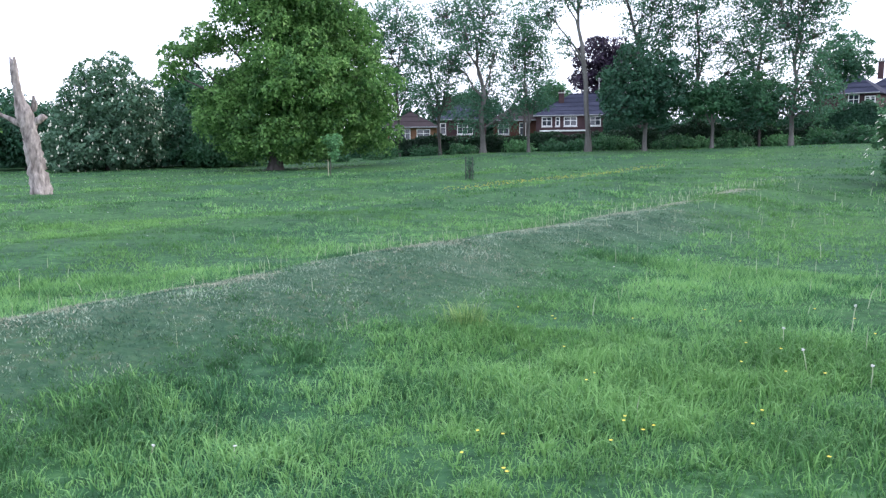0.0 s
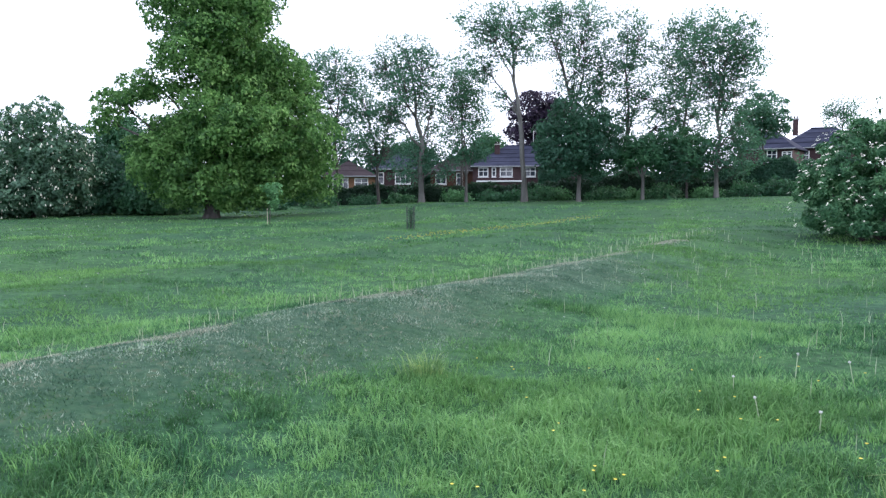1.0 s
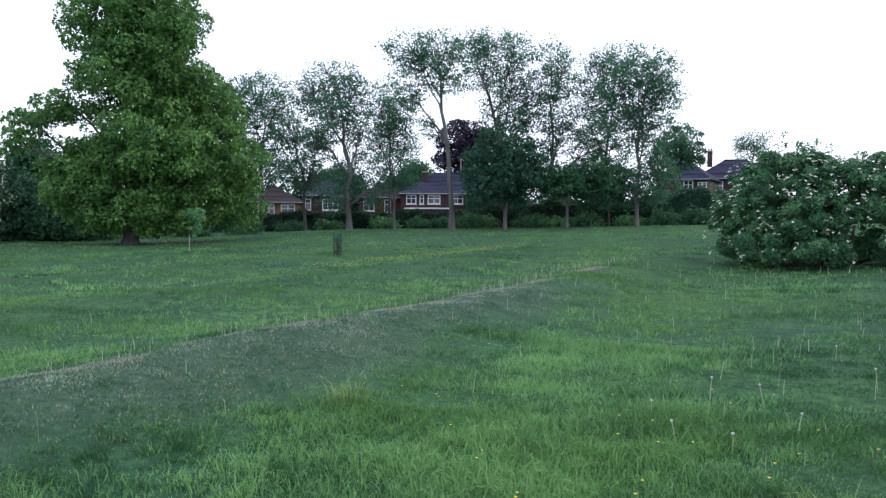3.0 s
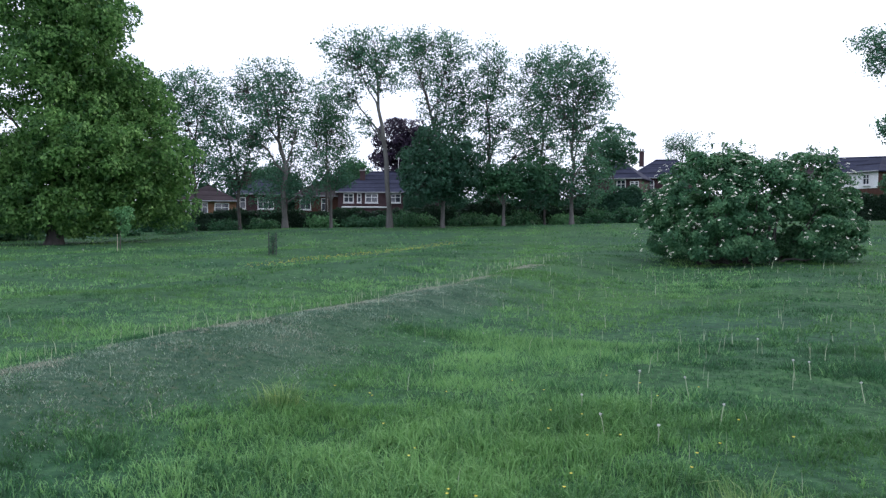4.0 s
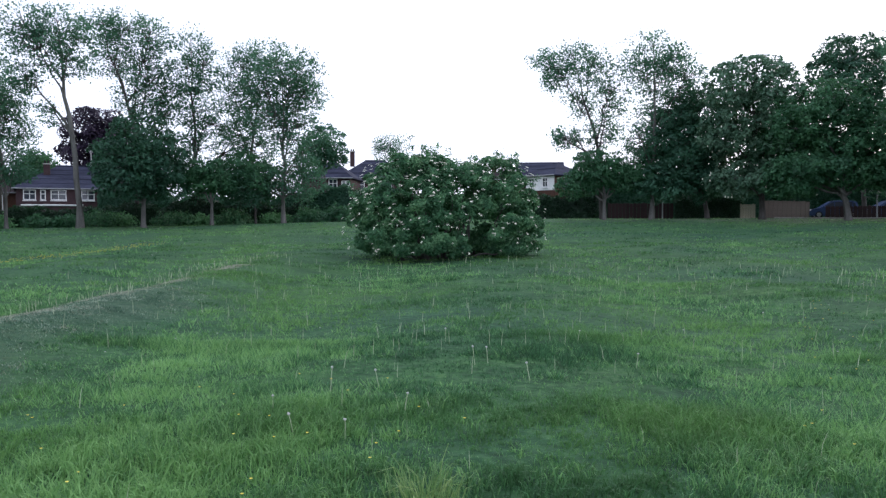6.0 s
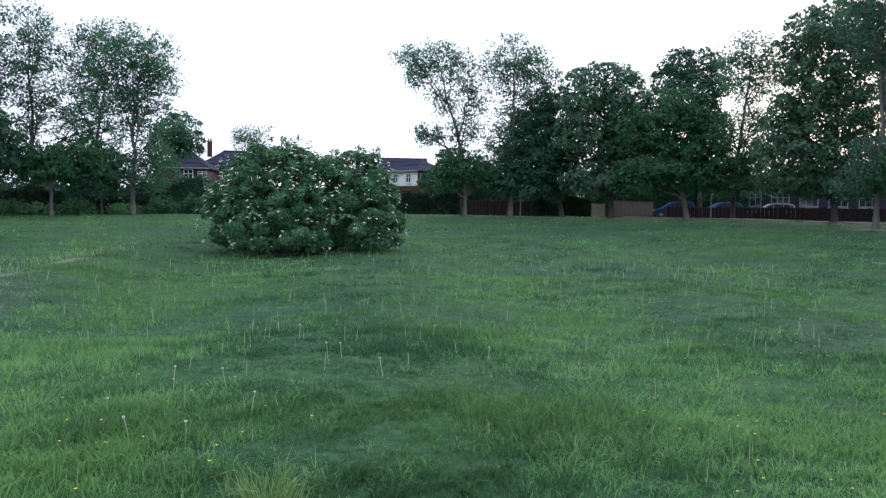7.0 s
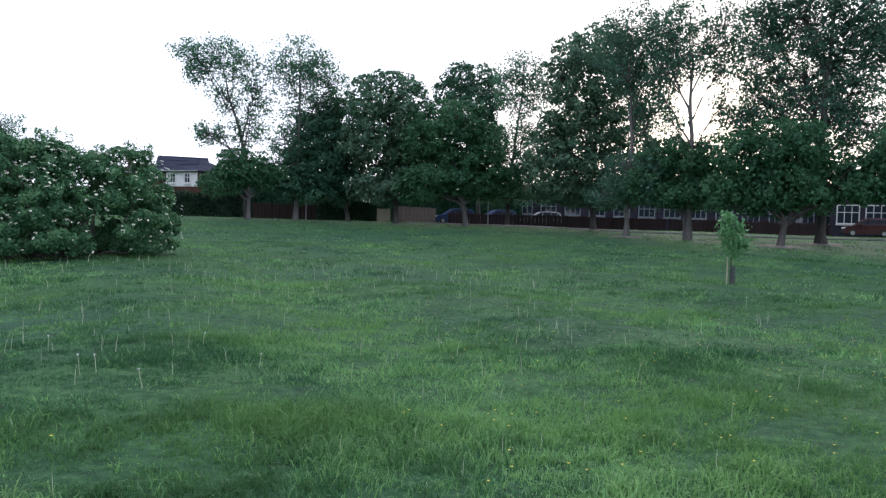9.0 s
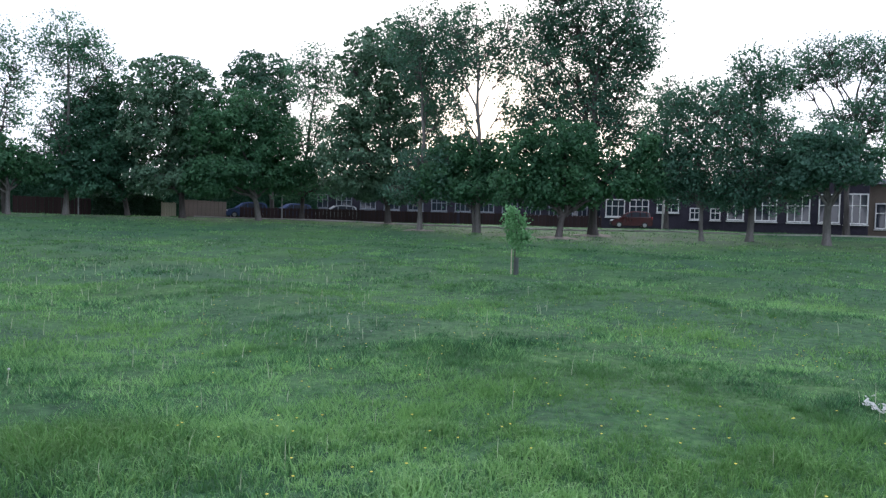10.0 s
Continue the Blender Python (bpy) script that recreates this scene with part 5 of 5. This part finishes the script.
hedge(12.0, 84, 27.0, 84, 3.0, 2.4, 310, "dark garden shrubs between the houses", M_DARK, 0.8)

UNDER = [(5.6, 63.5, 0.9, 1.3, M_SAPL), (10.1, 63, 0.8, 1.2, M_MAPLE), (12.0, 62, 1.1, 1.5, M_ELDER), (13.3, 62.5, 0.9, 1.3, M_SAPL), (17.0, 62.5, 0.9, 1.7, M_ELDER), (18.5, 63, 0.7, 1.2, M_SAPL), (21.0, 62.5, 1.0, 1.5, M_ELDER), (24.0, 62.6, 0.8, 1.3, M_SAPL), (26.6, 63, 1.0, 1.6, M_MAPLE), (28.8, 64, 1.2, 1.7, M_MAPLE), (1.5, 64.5, 0.7, 1.2, M_ELDER), (-1.2, 65, 0.7, 1.4, M_MAPLE), (-4.8, 60, 1.0, 1.6, M_ELDER), (-8.6, 58, 0.8, 1.6, M_MAPLE), (30.5, 64, 1.1, 1.8, M_MAPLE), (8.3, 63.5, 0.7, 1.2, M_MAPLE)]
for i, (az, d, h, r, mat) in enumerate(UNDER):
    tree(az, d, "low straggling undergrowth at the foot of the hedge", "bush", "undergrowth along the gardens", name="bush", seed=320 + i, h=h, rx=r, bottom=0.08, trunk_r=0.04, leaf_mat=mat, bark=M_BARK, n_leaf=1500, leaf=0.15, puff=0.3, limbs=16, profile="dome")


# ---- buildings ----
def window(parent, x, z, w, h, y, bars=1, cross=0.62, paint=None):
    """A white frame with panes, standing in the wall's face at depth y."""
    paint = paint or M_WHITE
    win = part("window", box((w, 0.10, h), (x, y + 0.03, z - h / 2), 0.01), M_PANE, parent, "dark reflecting glass in white frame")
    fr = 0.09
    for px, pz, sx, sz in ((x - w / 2, z - h / 2, fr, h + fr), (x + w / 2, z - h / 2, fr, h + fr)):
        part("window_frame", box((sx, 0.12, sz), (px, y - 0.03, pz), 0.01), paint, win)
    for pz in (z - h / 2, z + h / 2):
        part("window_frame", box((w - fr, 0.12, fr), (x, y - 0.028, pz), 0.01), paint, win)
    for k in range(bars):
        part("glazing_bar", box((0.06, 0.10, h - fr), (x - w / 2 + w * (k + 1) / (bars + 1), y - 0.03, z - h / 2 + fr), 0.01), paint, win)
    if cross:
        part("glazing_bar", box((w - fr, 0.09, 0.06), (x, y - 0.032, z - h / 2 + h * cross), 0.01), paint, win)
    part("window_sill", box((w + 0.2, 0.2, 0.07), (x, y - 0.08, z - h / 2 - 0.10), 0.01), paint, win)


def hip_roof(w, dp, eave, ridge, over=0.35, hip=0.5):
    """A thick hipped roof; hip is the share of the depth by which each end slopes in."""
    bm = bmesh.new()
    a, b, k = w / 2 + over, dp / 2 + over, hip * dp
    lo = [bm.verts.new(p) for p in ((-a, -b, eave - 0.12), (a, -b, eave - 0.12), (a, b, eave - 0.12), (-a, b, eave - 0.12))]
    mid = [bm.verts.new(p) for p in ((-a, -b, eave), (a, -b, eave), (a, b, eave), (-a, b, eave))]
    r0, r1 = bm.verts.new((-max(a - k, 0.05), 0, ridge)), bm.verts.new((max(a - k, 0.05), 0, ridge))
    bm.faces.new(lo[::-1])
    for i in range(4):
        j = (i + 1) % 4
        bm.faces.new((lo[i], lo[j], mid[j], mid[i]))
    bm.faces.new((mid[0], mid[1], r1, r0))
    bm.faces.new((mid[1], mid[2], r1))
    bm.faces.new((mid[2], mid[3], r0, r1))
    bm.faces.new((mid[3], mid[0], r0))
    return bm


def house(az, d, w, dp, eave, ridge, wall, roof, label, windows=(), turn=0.0, hip=0.5, chimneys=(), name="house", category="house", z=None, paint=None):
    x, y = polar(az, d)
    ob = thing(name, x, y, z, turn - az, label=label, category=category)
    part("wall", box((w, dp, eave - 0.1 + 0.3), (0, 0, -0.3), 0.02), wall, ob)
    rf = part("roof", hip_roof(w, dp, eave, ridge, 0.35, hip), roof, ob)
    n = int((ridge - eave) / 0.5)
    for k in range(1, n):
        f = k / n
        part("tile_course", box((max(w + 0.7 - 2 * f * hip * dp, 0.3) - 0.1, 0.05, 0.03), (0, -(dp / 2 + 0.35) * (1 - f) - 0.01, eave + (ridge - eave) * f), 0.008), roof, rf)
    part("ridge_tiles", box((max(w + 0.7 - 2 * hip * dp, 0.2), 0.22, 0.14), (0, 0, ridge - 0.05), 0.03), roof, rf)
    part("gutter", box((w + 0.7, 0.12, 0.12), (0, -dp / 2 - 0.40, eave - 0.13), 0.03), M_WHITE if wall is M_WHITE else M_GREYP, ob, "gutter along the eaves")
    for wx, wz, ww, wh in windows:
        window(ob, wx, wz, ww, wh, -dp / 2, 2 if ww > 1.4 else (1 if ww > 0.7 else 0), paint=paint)
    for cx, cy, base, top in chimneys:
        ch = part("chimney", box((0.6, 0.6, top - base), (cx, cy, base), 0.02), wall if wall is not M_WHITE else M_BRICK, ob)
        part("chimney_cap", box((0.72, 0.72, 0.12), (cx, cy, top), 0.02), M_KERB, ch)
        for s in (-0.14, 0.14):
            bm = bmesh.new()
            bmesh.ops.create_cone(bm, cap_ends=True, segments=10, radius1=0.10, radius2=0.08, depth=0.3, matrix=Matrix.Translation((cx + s, cy, top + 0.26)))
            part("chimney_pot", bm, M_TILE, ch)
    return ob


def aerial(parent, x, y, z, h):
    mast = part("aerial", box((0.06, 0.06, h), (x, y, z), 0.01), M_CHROME, parent, "television aerial on a mast")
    part("boom", box((0.9, 0.04, 0.04), (x + 0.1, y, z + h * 0.92), 0), M_CHROME, mast)
    for k in range(6):
        part("rod", box((0.02, 0.02, 0.4), (x - 0.3 + k * 0.15, y, z + h * 0.92 - 0.2), 0), M_CHROME, mast)


hb = house(10.9, 90, 11.8, 8.0, 3.7, 6.2, M_BRICKD, M_SLATE, "brick semi-detached house with dark slate roof and white windows", [(-4.7, 2.95, 1.05, 0.95), (-3.5, 2.95, 0.4, 0.95), (-2.1, 2.95, 1.35, 0.95), (0.6, 2.95, 1.15, 0.95), (3.6, 2.95, 1.35, 0.95)], hip=0.5, chimneys=[(-3.2, -1.6, 4.6, 6.2), (3.0, 0.2, 5.8, 7.2)])
aerial(hb, 1.0, 0, 6.1, 1.9)
part("porch", box((5.2, 2.2, 1.85), (-2.6, -5.1, 0), 0.03), M_BRICKD, hb)
part("porch_roof", box((5.5, 2.5, 0.16), (-2.6, -5.1, 1.85), 0.03), M_WHITE, hb, "pale flat porch roof")
house(-2.4, 86, 5.6, 6.0, 2.9, 4.6, M_BRICKO, M_TILE, "orange brick bungalow with white windows behind a hedge", [(-0.9, 2.05, 1.6, 1.1), (1.35, 2.0, 1.4, 1.1), (-2.0, 2.05, 0.5, 1.1)])
house(1.4, 90, 5.6, 7.0, 3.6, 5.6, M_BRICKD, M_SLATE, "dark brick house with grey roof beyond the hedge", [(-2.1, 2.5, 0.6, 1.2), (0.4, 2.5, 1.7, 1.2)], chimneys=[(-1.5, 0.0, 4.6, 6.3)])
house(5.4, 92, 5.0, 7.0, 3.4, 5.2, M_BRICK, M_TILE, "brick house with white-framed windows behind trees", [(-1.3, 2.3, 1.2, 1.1), (0.9, 2.3, 0.7, 1.4)])
house(28.2, 92, 5.6, 6.5, 5.0, 7.2, M_BRICKD, M_SLATE, "dark brick cottage with steep hipped slate roof", [(0.75, 4.15, 0.95, 1.25), (2.0, 4.3, 0.4, 0.5), (2.5, 4.3, 0.4, 0.5)], turn=-12, hip=0.45, chimneys=[(-1.3, -1.2, 5.8, 8.0)])
house(31.4, 100, 9.0, 7.0, 5.4, 7.8, M_BRICKD, M_SLATE, "long brick house with dark slate roof behind the bush", [(-2.0, 4.3, 1.2, 1.2), (1.5, 4.3, 1.2, 1.2)], chimneys=[(-3.0, 0, 7.0, 8.9)])
rh = house(45.0, 84, 4.5, 4.5, 4.7, 6.1, M_BRICK, M_SLATE, "red brick house with white-rendered side and slate roof", turn=-46, hip=0.5)
for wx in (-1.2, 0.9):
    window(rh, wx, 3.85, 0.75, 0.95, -2.30, 1)
part("render_coat", box((4.46, 0.05, 1.5), (0, -2.275, 3.05), 0.005), M_WHITE, rh, "white rendered upper wall")
part("render_window", box((0.08, 0.8, 1.15), (2.27, -0.6, 3.1), 0.01), M_PANE, rh)
part("render_window", box((0.08, 0.8, 1.15), (2.27, 1.0, 3.1), 0.01), M_PANE, rh)
house(43.9, 104, 6.2, 7.0, 5.6, 7.6, M_BRICKD, M_SLATE, "dark-roofed house standing behind the red one", [(0.5, 4.4, 1.0, 1.2)], hip=0.05)
house(41.0, 98, 4.5, 6.0, 5.0, 6.4, M_BRICK, M_TILE, "brick house with brown tiled roof beyond the bush", [(0.0, 4.1, 1.0, 1.1)], chimneys=[(-1.0, 0, 5.8, 7.4)])

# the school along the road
school = house(79.83, 82, 38.0, 10.0, 3.5, 4.7, M_SCHOOL, M_TILE, "long low brick school block in painted shade with white-framed windows", [(-17 + k * 2.4, 1.9 if k < 9 else 1.7, 1.5, 1.3) for k in range(15)], turn=4, paint=M_WHITE_SHADED, name="school_building", category="school")
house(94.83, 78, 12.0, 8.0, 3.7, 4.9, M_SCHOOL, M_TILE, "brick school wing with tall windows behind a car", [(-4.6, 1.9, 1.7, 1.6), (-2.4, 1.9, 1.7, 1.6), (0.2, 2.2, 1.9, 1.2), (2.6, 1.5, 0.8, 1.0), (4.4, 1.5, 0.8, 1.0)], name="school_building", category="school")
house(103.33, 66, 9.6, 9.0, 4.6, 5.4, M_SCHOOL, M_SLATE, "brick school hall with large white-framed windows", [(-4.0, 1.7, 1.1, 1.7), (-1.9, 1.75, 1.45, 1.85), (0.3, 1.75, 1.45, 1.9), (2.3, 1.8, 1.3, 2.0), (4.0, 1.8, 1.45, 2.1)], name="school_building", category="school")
house(111.53, 72, 10.5, 9.0, 4.2, 5.2, M_WALLR, M_SLATE, "pale rendered school annexe with white windows", [(-3.6, 1.6, 0.7, 1.9), (-2.5, 1.6, 0.7, 1.9), (-0.8, 1.6, 1.4, 1.7), (1.4, 1.6, 1.4, 1.7)], name="school_building", category="school")


# ---- fences, gate, road ----
def board_fence(az0, d0, az1, d1, h, mat, label, step=0.3, gap=0.02, posts=3.0, rails=True):
    (x0, y0), (x1, y1) = polar(az0, d0), polar(az1, d1)
    L = math.hypot(x1 - x0, y1 - y0)
    x, y = (x0 + x1) / 2, (y0 + y1) / 2
    ob = thing("fence", x, y, turn=math.degrees(math.atan2(y1 - y0, x1 - x0)), label=label, category="fence")
    n = int(L / step)
    one = mesh_of("board", box((step - gap, 0.03, h), (0, 0, -0.06), 0.006), mat)
    ca, sa_ = (x1 - x0) / L, (y1 - y0) / L

    def lift(u):
        return ground_at(x + ca * u, y + sa_ * u) - ground_at(x, y)

    rng = np.random.default_rng(int(az0 * 7) + 3)
    for i in range(n):
        u = -L / 2 + (i + 0.5) * step
        part("board", one, None, ob, at=pose(u, 0, lift(u) + rng.uniform(-0.015, 0.015), 0, 0, 0))
    if rails:
        for zf in (0.25, 0.75):
            m = mesh_of("rail", box((posts, 0.05, 0.09), (0, 0.05, h * zf), 0.005), mat)
            for i in range(int(L / posts)):
                u = -L / 2 + (i + 0.5) * posts
                part("rail", m, None, ob, at=pose(u, 0, lift(u)))
    m = mesh_of("post", box((0.1, 0.1, h + 0.1), (0, 0.06, -0.1), 0.008), mat)
    for i in range(int(L / posts) + 1):
        u = -L / 2 + i * posts
        part("post", m, None, ob, at=pose(u, 0, lift(u)))
    return ob


board_fence(48.93, 66.5, 53.63, 66.5, 1.35, M_FENCE, "red-brown stained board fence beside the hedge")
board_fence(59.63, 67, 62.63, 70, 1.5, M_WALLR, "pale pinkish close-boarded fence by the gateway", 0.45)
board_fence(63.53, 67, 79.83, 65.5, 1.05, M_FENCE, "low dark red fence along the school road", 0.32, 0.03)
board_fence(79.83, 65.5, 90.33, 66.0, 1.05, M_FENCE, "low dark red fence continuing behind the road trees", 0.32, 0.03)
board_fence(58.15, 64.6, 59.25, 64.6, 1.15, M_PALEW, "pale wooden gate panel beside the hedge", 0.18, 0.01, 0.9)


def strip(name, az0, d0, az1, d1, w, lift, mat, label, category, h=0.1):
    """A band of paving laid straight over the ground."""
    (x0, y0), (x1, y1) = polar(az0, d0), polar(az1, d1)
    n, L = 60, math.hypot(x1 - x0, y1 - y0)
    nx, ny = (y1 - y0) / L, -(x1 - x0) / L
    if nx * x0 + ny * y0 < 0:
        nx, ny = -nx, -ny
    bm, rows = bmesh.new(), []
    for i in range(n + 1):
        f = i / n
        px, py = x0 + (x1 - x0) * f, y0 + (y1 - y0) * f
        g = ground_at(px, py) + lift
        rows.append([bm.verts.new(p) for p in ((px, py, g - h), (px, py, g), (px + nx * w, py + ny * w, g), (px + nx * w, py + ny * w, g - h))])
    for a, b in zip(rows, rows[1:]):
        for k in range(3):
            bm.faces.new((a[k], b[k], b[k + 1], a[k + 1]))
    ob = new(name, mesh_of(name, bm, mat))
    return tagged(ob, label, category, kind="structure")


strip("pavement", 60.33, 64.5, 116.33, 62.0, 0.35, 0.10, M_KERB, "pale kerb between the verge and the road", "kerb", 0.2)
strip("road", 58.33, 65.0, 116.33, 62.5, 4.2, 0.03, M_TARMAC, "grey tarmac school road", "road", 0.1)


# ---- vehicles ----
def car(az, d, turn, paint, label, length=4.0, height=1.58):
    x, y = polar(az, d)
    ob = thing("car", x, y, ground_at(x, y) + 0.03, turn - az, label=label, category="car", group="cars by the school")
    k = length / 4.0
    hgt = height / 1.58
    lower = [(-2.0, 0.35), (-1.98, 0.62), (-1.75, 0.80), (-1.05, 0.94), (1.75, 0.98), (1.97, 0.85), (2.0, 0.40), (1.9, 0.24), (-1.9, 0.22)]
    upper = [(-1.12, 0.93), (-0.30, 1.50), (0.2, 1.58), (1.35, 1.55), (1.72, 1.40), (1.80, 0.97)]
    glass = [(-0.92, 1.0), (-0.22, 1.44), (0.2, 1.50), (1.30, 1.47), (1.58, 1.36), (1.66, 1.02)]

    def slab(prof, half, taper=0.0):
        bm = bmesh.new()
        sides = []
        for s in (-1, 1):
            sides.append([bm.verts.new((px * k, s * (half - taper * max(0, pz - 0.95)), pz * hgt)) for px, pz in prof])
        bm.faces.new(sides[0])
        bm.faces.new(sides[1][::-1])
        m = len(prof)
        for i in range(m):
            bm.faces.new((sides[0][i], sides[1][i], sides[1][(i + 1) % m], sides[0][(i + 1) % m]))
        bmesh.ops.recalc_face_normals(bm, faces=bm.faces)
        bmesh.ops.bevel(bm, geom=bm.edges[:], offset=0.035, segments=2, affect="EDGES")
        return bm

    body = part("body", slab(lower, 0.85), paint, ob)
    part("cabin", slab(upper, 0.80, 0.25), paint, ob)
    part("side_glass", slab(glass, 0.812, 0.25), M_CARGLASS, ob, "dark window glass")
    for px in (-0.05, 0.75, 1.35):
        for s in (-1, 1):
            part("pillar", box((0.07, 0.02, 0.50), (px * k, s * 0.775, 0.97 * hgt), 0.004), paint, ob)
    for s in (-1, 1):
        part("headlight", box((0.14, 0.34, 0.16), (-1.90 * k, s * 0.6, 0.62 * hgt), 0.04), M_LAMP_W, ob, "clear headlight")
        part("tail_light", box((0.12, 0.2, 0.34), (1.93 * k, s * 0.7, 0.72 * hgt), 0.03), M_LAMP_R, ob, "red tail light")
        part("mirror", box((0.14, 0.2, 0.14), (-0.75 * k, s * 0.93, 0.98 * hgt), 0.03), paint, ob)
        for wx in (-1.25, 1.22):
            bm = bmesh.new()
            bmesh.ops.create_cone(bm, cap_ends=True, segments=24, radius1=0.31, radius2=0.31, depth=0.20, matrix=pose(wx * k, s * 0.77, 0.31, 90))
            bmesh.ops.bevel(bm, geom=bm.edges[:], offset=0.03, segments=2, affect="EDGES")
            wh = part("wheel", bm, M_TYRE, ob, "black tyre")
            bm = bmesh.new()
            bmesh.ops.create_cone(bm, cap_ends=True, segments=16, radius1=0.19, radius2=0.17, depth=0.24, matrix=pose(wx * k, s * 0.77, 0.31, 90))
            part("rim", bm, M_CHROME, wh, "silver wheel rim")
    part("number_plate", box((0.03, 0.5, 0.11), (2.0 * k, 0, 0.5), 0.004), M_WHITE, ob, "plain pale plate")
    part("bumper", box((0.12, 1.5, 0.2), (-1.96 * k, 0, 0.32), 0.04), M_TYRE, ob, "dark bumper")
    return ob


car(92.43, 72, 8, M_CAR, "dark red people carrier parked at the school road", 3.7, 1.6)
car(67.13, 70.5, 20, M_BLUE, "blue hatchback parked behind the school fence", 3.9, 1.5)
car(63.93, 71, 12, M_BLUE, "blue hatchback parked end-on near the gate", 3.9, 1.5)
car(70.53, 71.5, 10, M_GREYP, "grey hatchback parked behind the school fence", 3.9, 1.45)


# ---- posts ----
def pole(az, d, h, r, mat, label, head=True):
    x, y = polar(az, d)
    ob = thing("post", x, y, label=label, category="post")
    bm = bmesh.new()
    bmesh.ops.create_cone(bm, cap_ends=True, segments=10, radius1=r, radius2=r * 0.8, depth=h + 0.1, matrix=Matrix.Translation((0, 0, h / 2 - 0.05)))
    part("shaft", bm, mat, ob)
    if head:
        part("cap", box((r * 3.4, r * 3.4, r * 3), (0, 0, h), r * 0.4), mat, ob)


pole(94.68, 66, 2.5, 0.09, M_KERB, "pale lamp post by the school road")
pole(52.83, 62, 2.2, 0.05, M_GREYP, "slim grey sign post at the verge")
pole(66.53, 63, 2.6, 0.06, M_GREYP, "slim grey lamp post at the verge", False)
pole(41.6, 84, 6.6, 0.07, M_CHROME, "tall pale pole beside the red house")


# ---- dandelions close by ----
def dandelion(x, y, h, first=[]):
    if first:
        ob = copy_thing(first[0], pose(x, y, ground_at(x, y), random.uniform(-8, 8), random.uniform(-8, 8), random.uniform(0, 360)))
        ob.scale = (1, 1, h / 0.24)
        return ob
    ob = thing("dandelion", x, y, label="dandelion seed clock on a thin stem in grass", category="flower", group="dandelions in the grass")
    rng = np.random.default_rng(401)
    part("stem", tri_mesh("stem", *tubes([(bent((0, 0, -0.02), (0.02, 0, 0.24), rng, 6, 0.03), np.linspace(0.004, 0.003, 6))], 6), M_STRAW, True), None, ob)
    bm = bmesh.new()
    bmesh.ops.create_icosphere(bm, subdivisions=2, radius=0.011, matrix=Matrix.Translation((0.02, 0, 0.25)))
    for v in bm.verts:
        v.co += Vector((rng.normal(), rng.normal(), rng.normal())) * 0.003
    part("seed_head", bm, M_CLOCK, ob, "fluffy white seed head")
    first.append(ob)
    return ob


for az, d, h in ((29.0, 6.8, 0.22), (32.7, 6.9, 0.24), (39.9, 7.9, 0.26), (40.9, 8.0, 0.22), (26.5, 5.6, 0.25), (30.4, 5.4, 0.2), (34.8, 5.9, 0.24), (44.2, 7.2, 0.22), (37.5, 9.5, 0.22), (24.8, 6.3, 0.2), (-22.5, 4.3, 0.12), (-16.5, 4.1, 0.1), (47.5, 9.8, 0.2), (52.0, 8.2, 0.2), (60.2, 13.5, 0.2), (86.0, 17.0, 0.25)):
    dandelion(*polar(az, d), h * 0.75)


# ---- litter and bare patches ----
def litter(x, y):
    """Torn white paper scraps caught in the grass."""
    ob = thing("litter", x, y, label="torn white paper scraps lying in the grass", category="litter")
    rng = np.random.default_rng(431)
    for i in range(26):
        bm = bmesh.new()
        w, h = rng.uniform(0.02, 0.06), rng.uniform(0.015, 0.04)
        grid = [[bm.verts.new(((a - 1) * w / 2 + rng.normal() * 0.003, (b - 1) * h / 2 + rng.normal() * 0.003, rng.uniform(0, 0.016))) for b in range(3)] for a in range(3)]
        for a in range(2):
            for b in range(2):
                bm.faces.new((grid[a][b], grid[a + 1][b], grid[a + 1][b + 1], grid[a][b + 1]))
        bmesh.ops.solidify(bm, geom=bm.faces[:], thickness=0.001)
        part("scrap", bm, M_WHITE, ob, at=pose(rng.normal() * 0.11, rng.normal() * 0.05, rng.uniform(0.02, 0.07), rng.uniform(-40, 40), rng.uniform(-40, 40), rng.uniform(0, 360)))


litter(7.88, -2.81)


def bare_patch(az, d, size, seed):
    """Trodden pale earth round a tree's foot."""
    x0, y0 = polar(az, d)
    rng = np.random.default_rng(seed)
    n, rings = 28, 5
    a = np.arange(n) * 2 * math.pi / n
    edge = size * (1 + 0.22 * np.sin(a * 3 + seed) + 0.15 * np.sin(a * 5 + 2 * seed) + 0.06 * rng.normal(size=n))
    f = np.linspace(0.05, 1, rings)[:, None]
    X, Y = x0 + f * edge * np.cos(a), y0 + f * edge * np.sin(a)
    Z = gz(X, Y) + 0.07 * (1 - f ** 2) + 0.02 + rng.normal(size=X.shape) * 0.008
    Z[-1] -= 0.06
    i, j = np.meshgrid(np.arange(rings - 1), np.arange(n), indexing="ij")
    p, q = i * n + j, i * n + (j + 1) % n
    T = np.concatenate([np.stack([p, p + n, q + n], -1).reshape(-1, 3), np.stack([p, q + n, q], -1).reshape(-1, 3)])
    tagged(new("bare_earth", tri_mesh("bare_earth", np.stack([X, Y, Z], -1).reshape(-1, 3), T, M_EARTH, True)), "pale trodden earth and chippings at a tree's foot", "bare earth", "bare earth round the trunks")


for az, d, size, seed in ((76.8, 51, 1.1, 1), (87.3, 46, 1.2, 2), (89.8, 50, 1.4, 3), (74.5, 58, 0.9, 4)):
    bare_patch(az, d, size, seed)
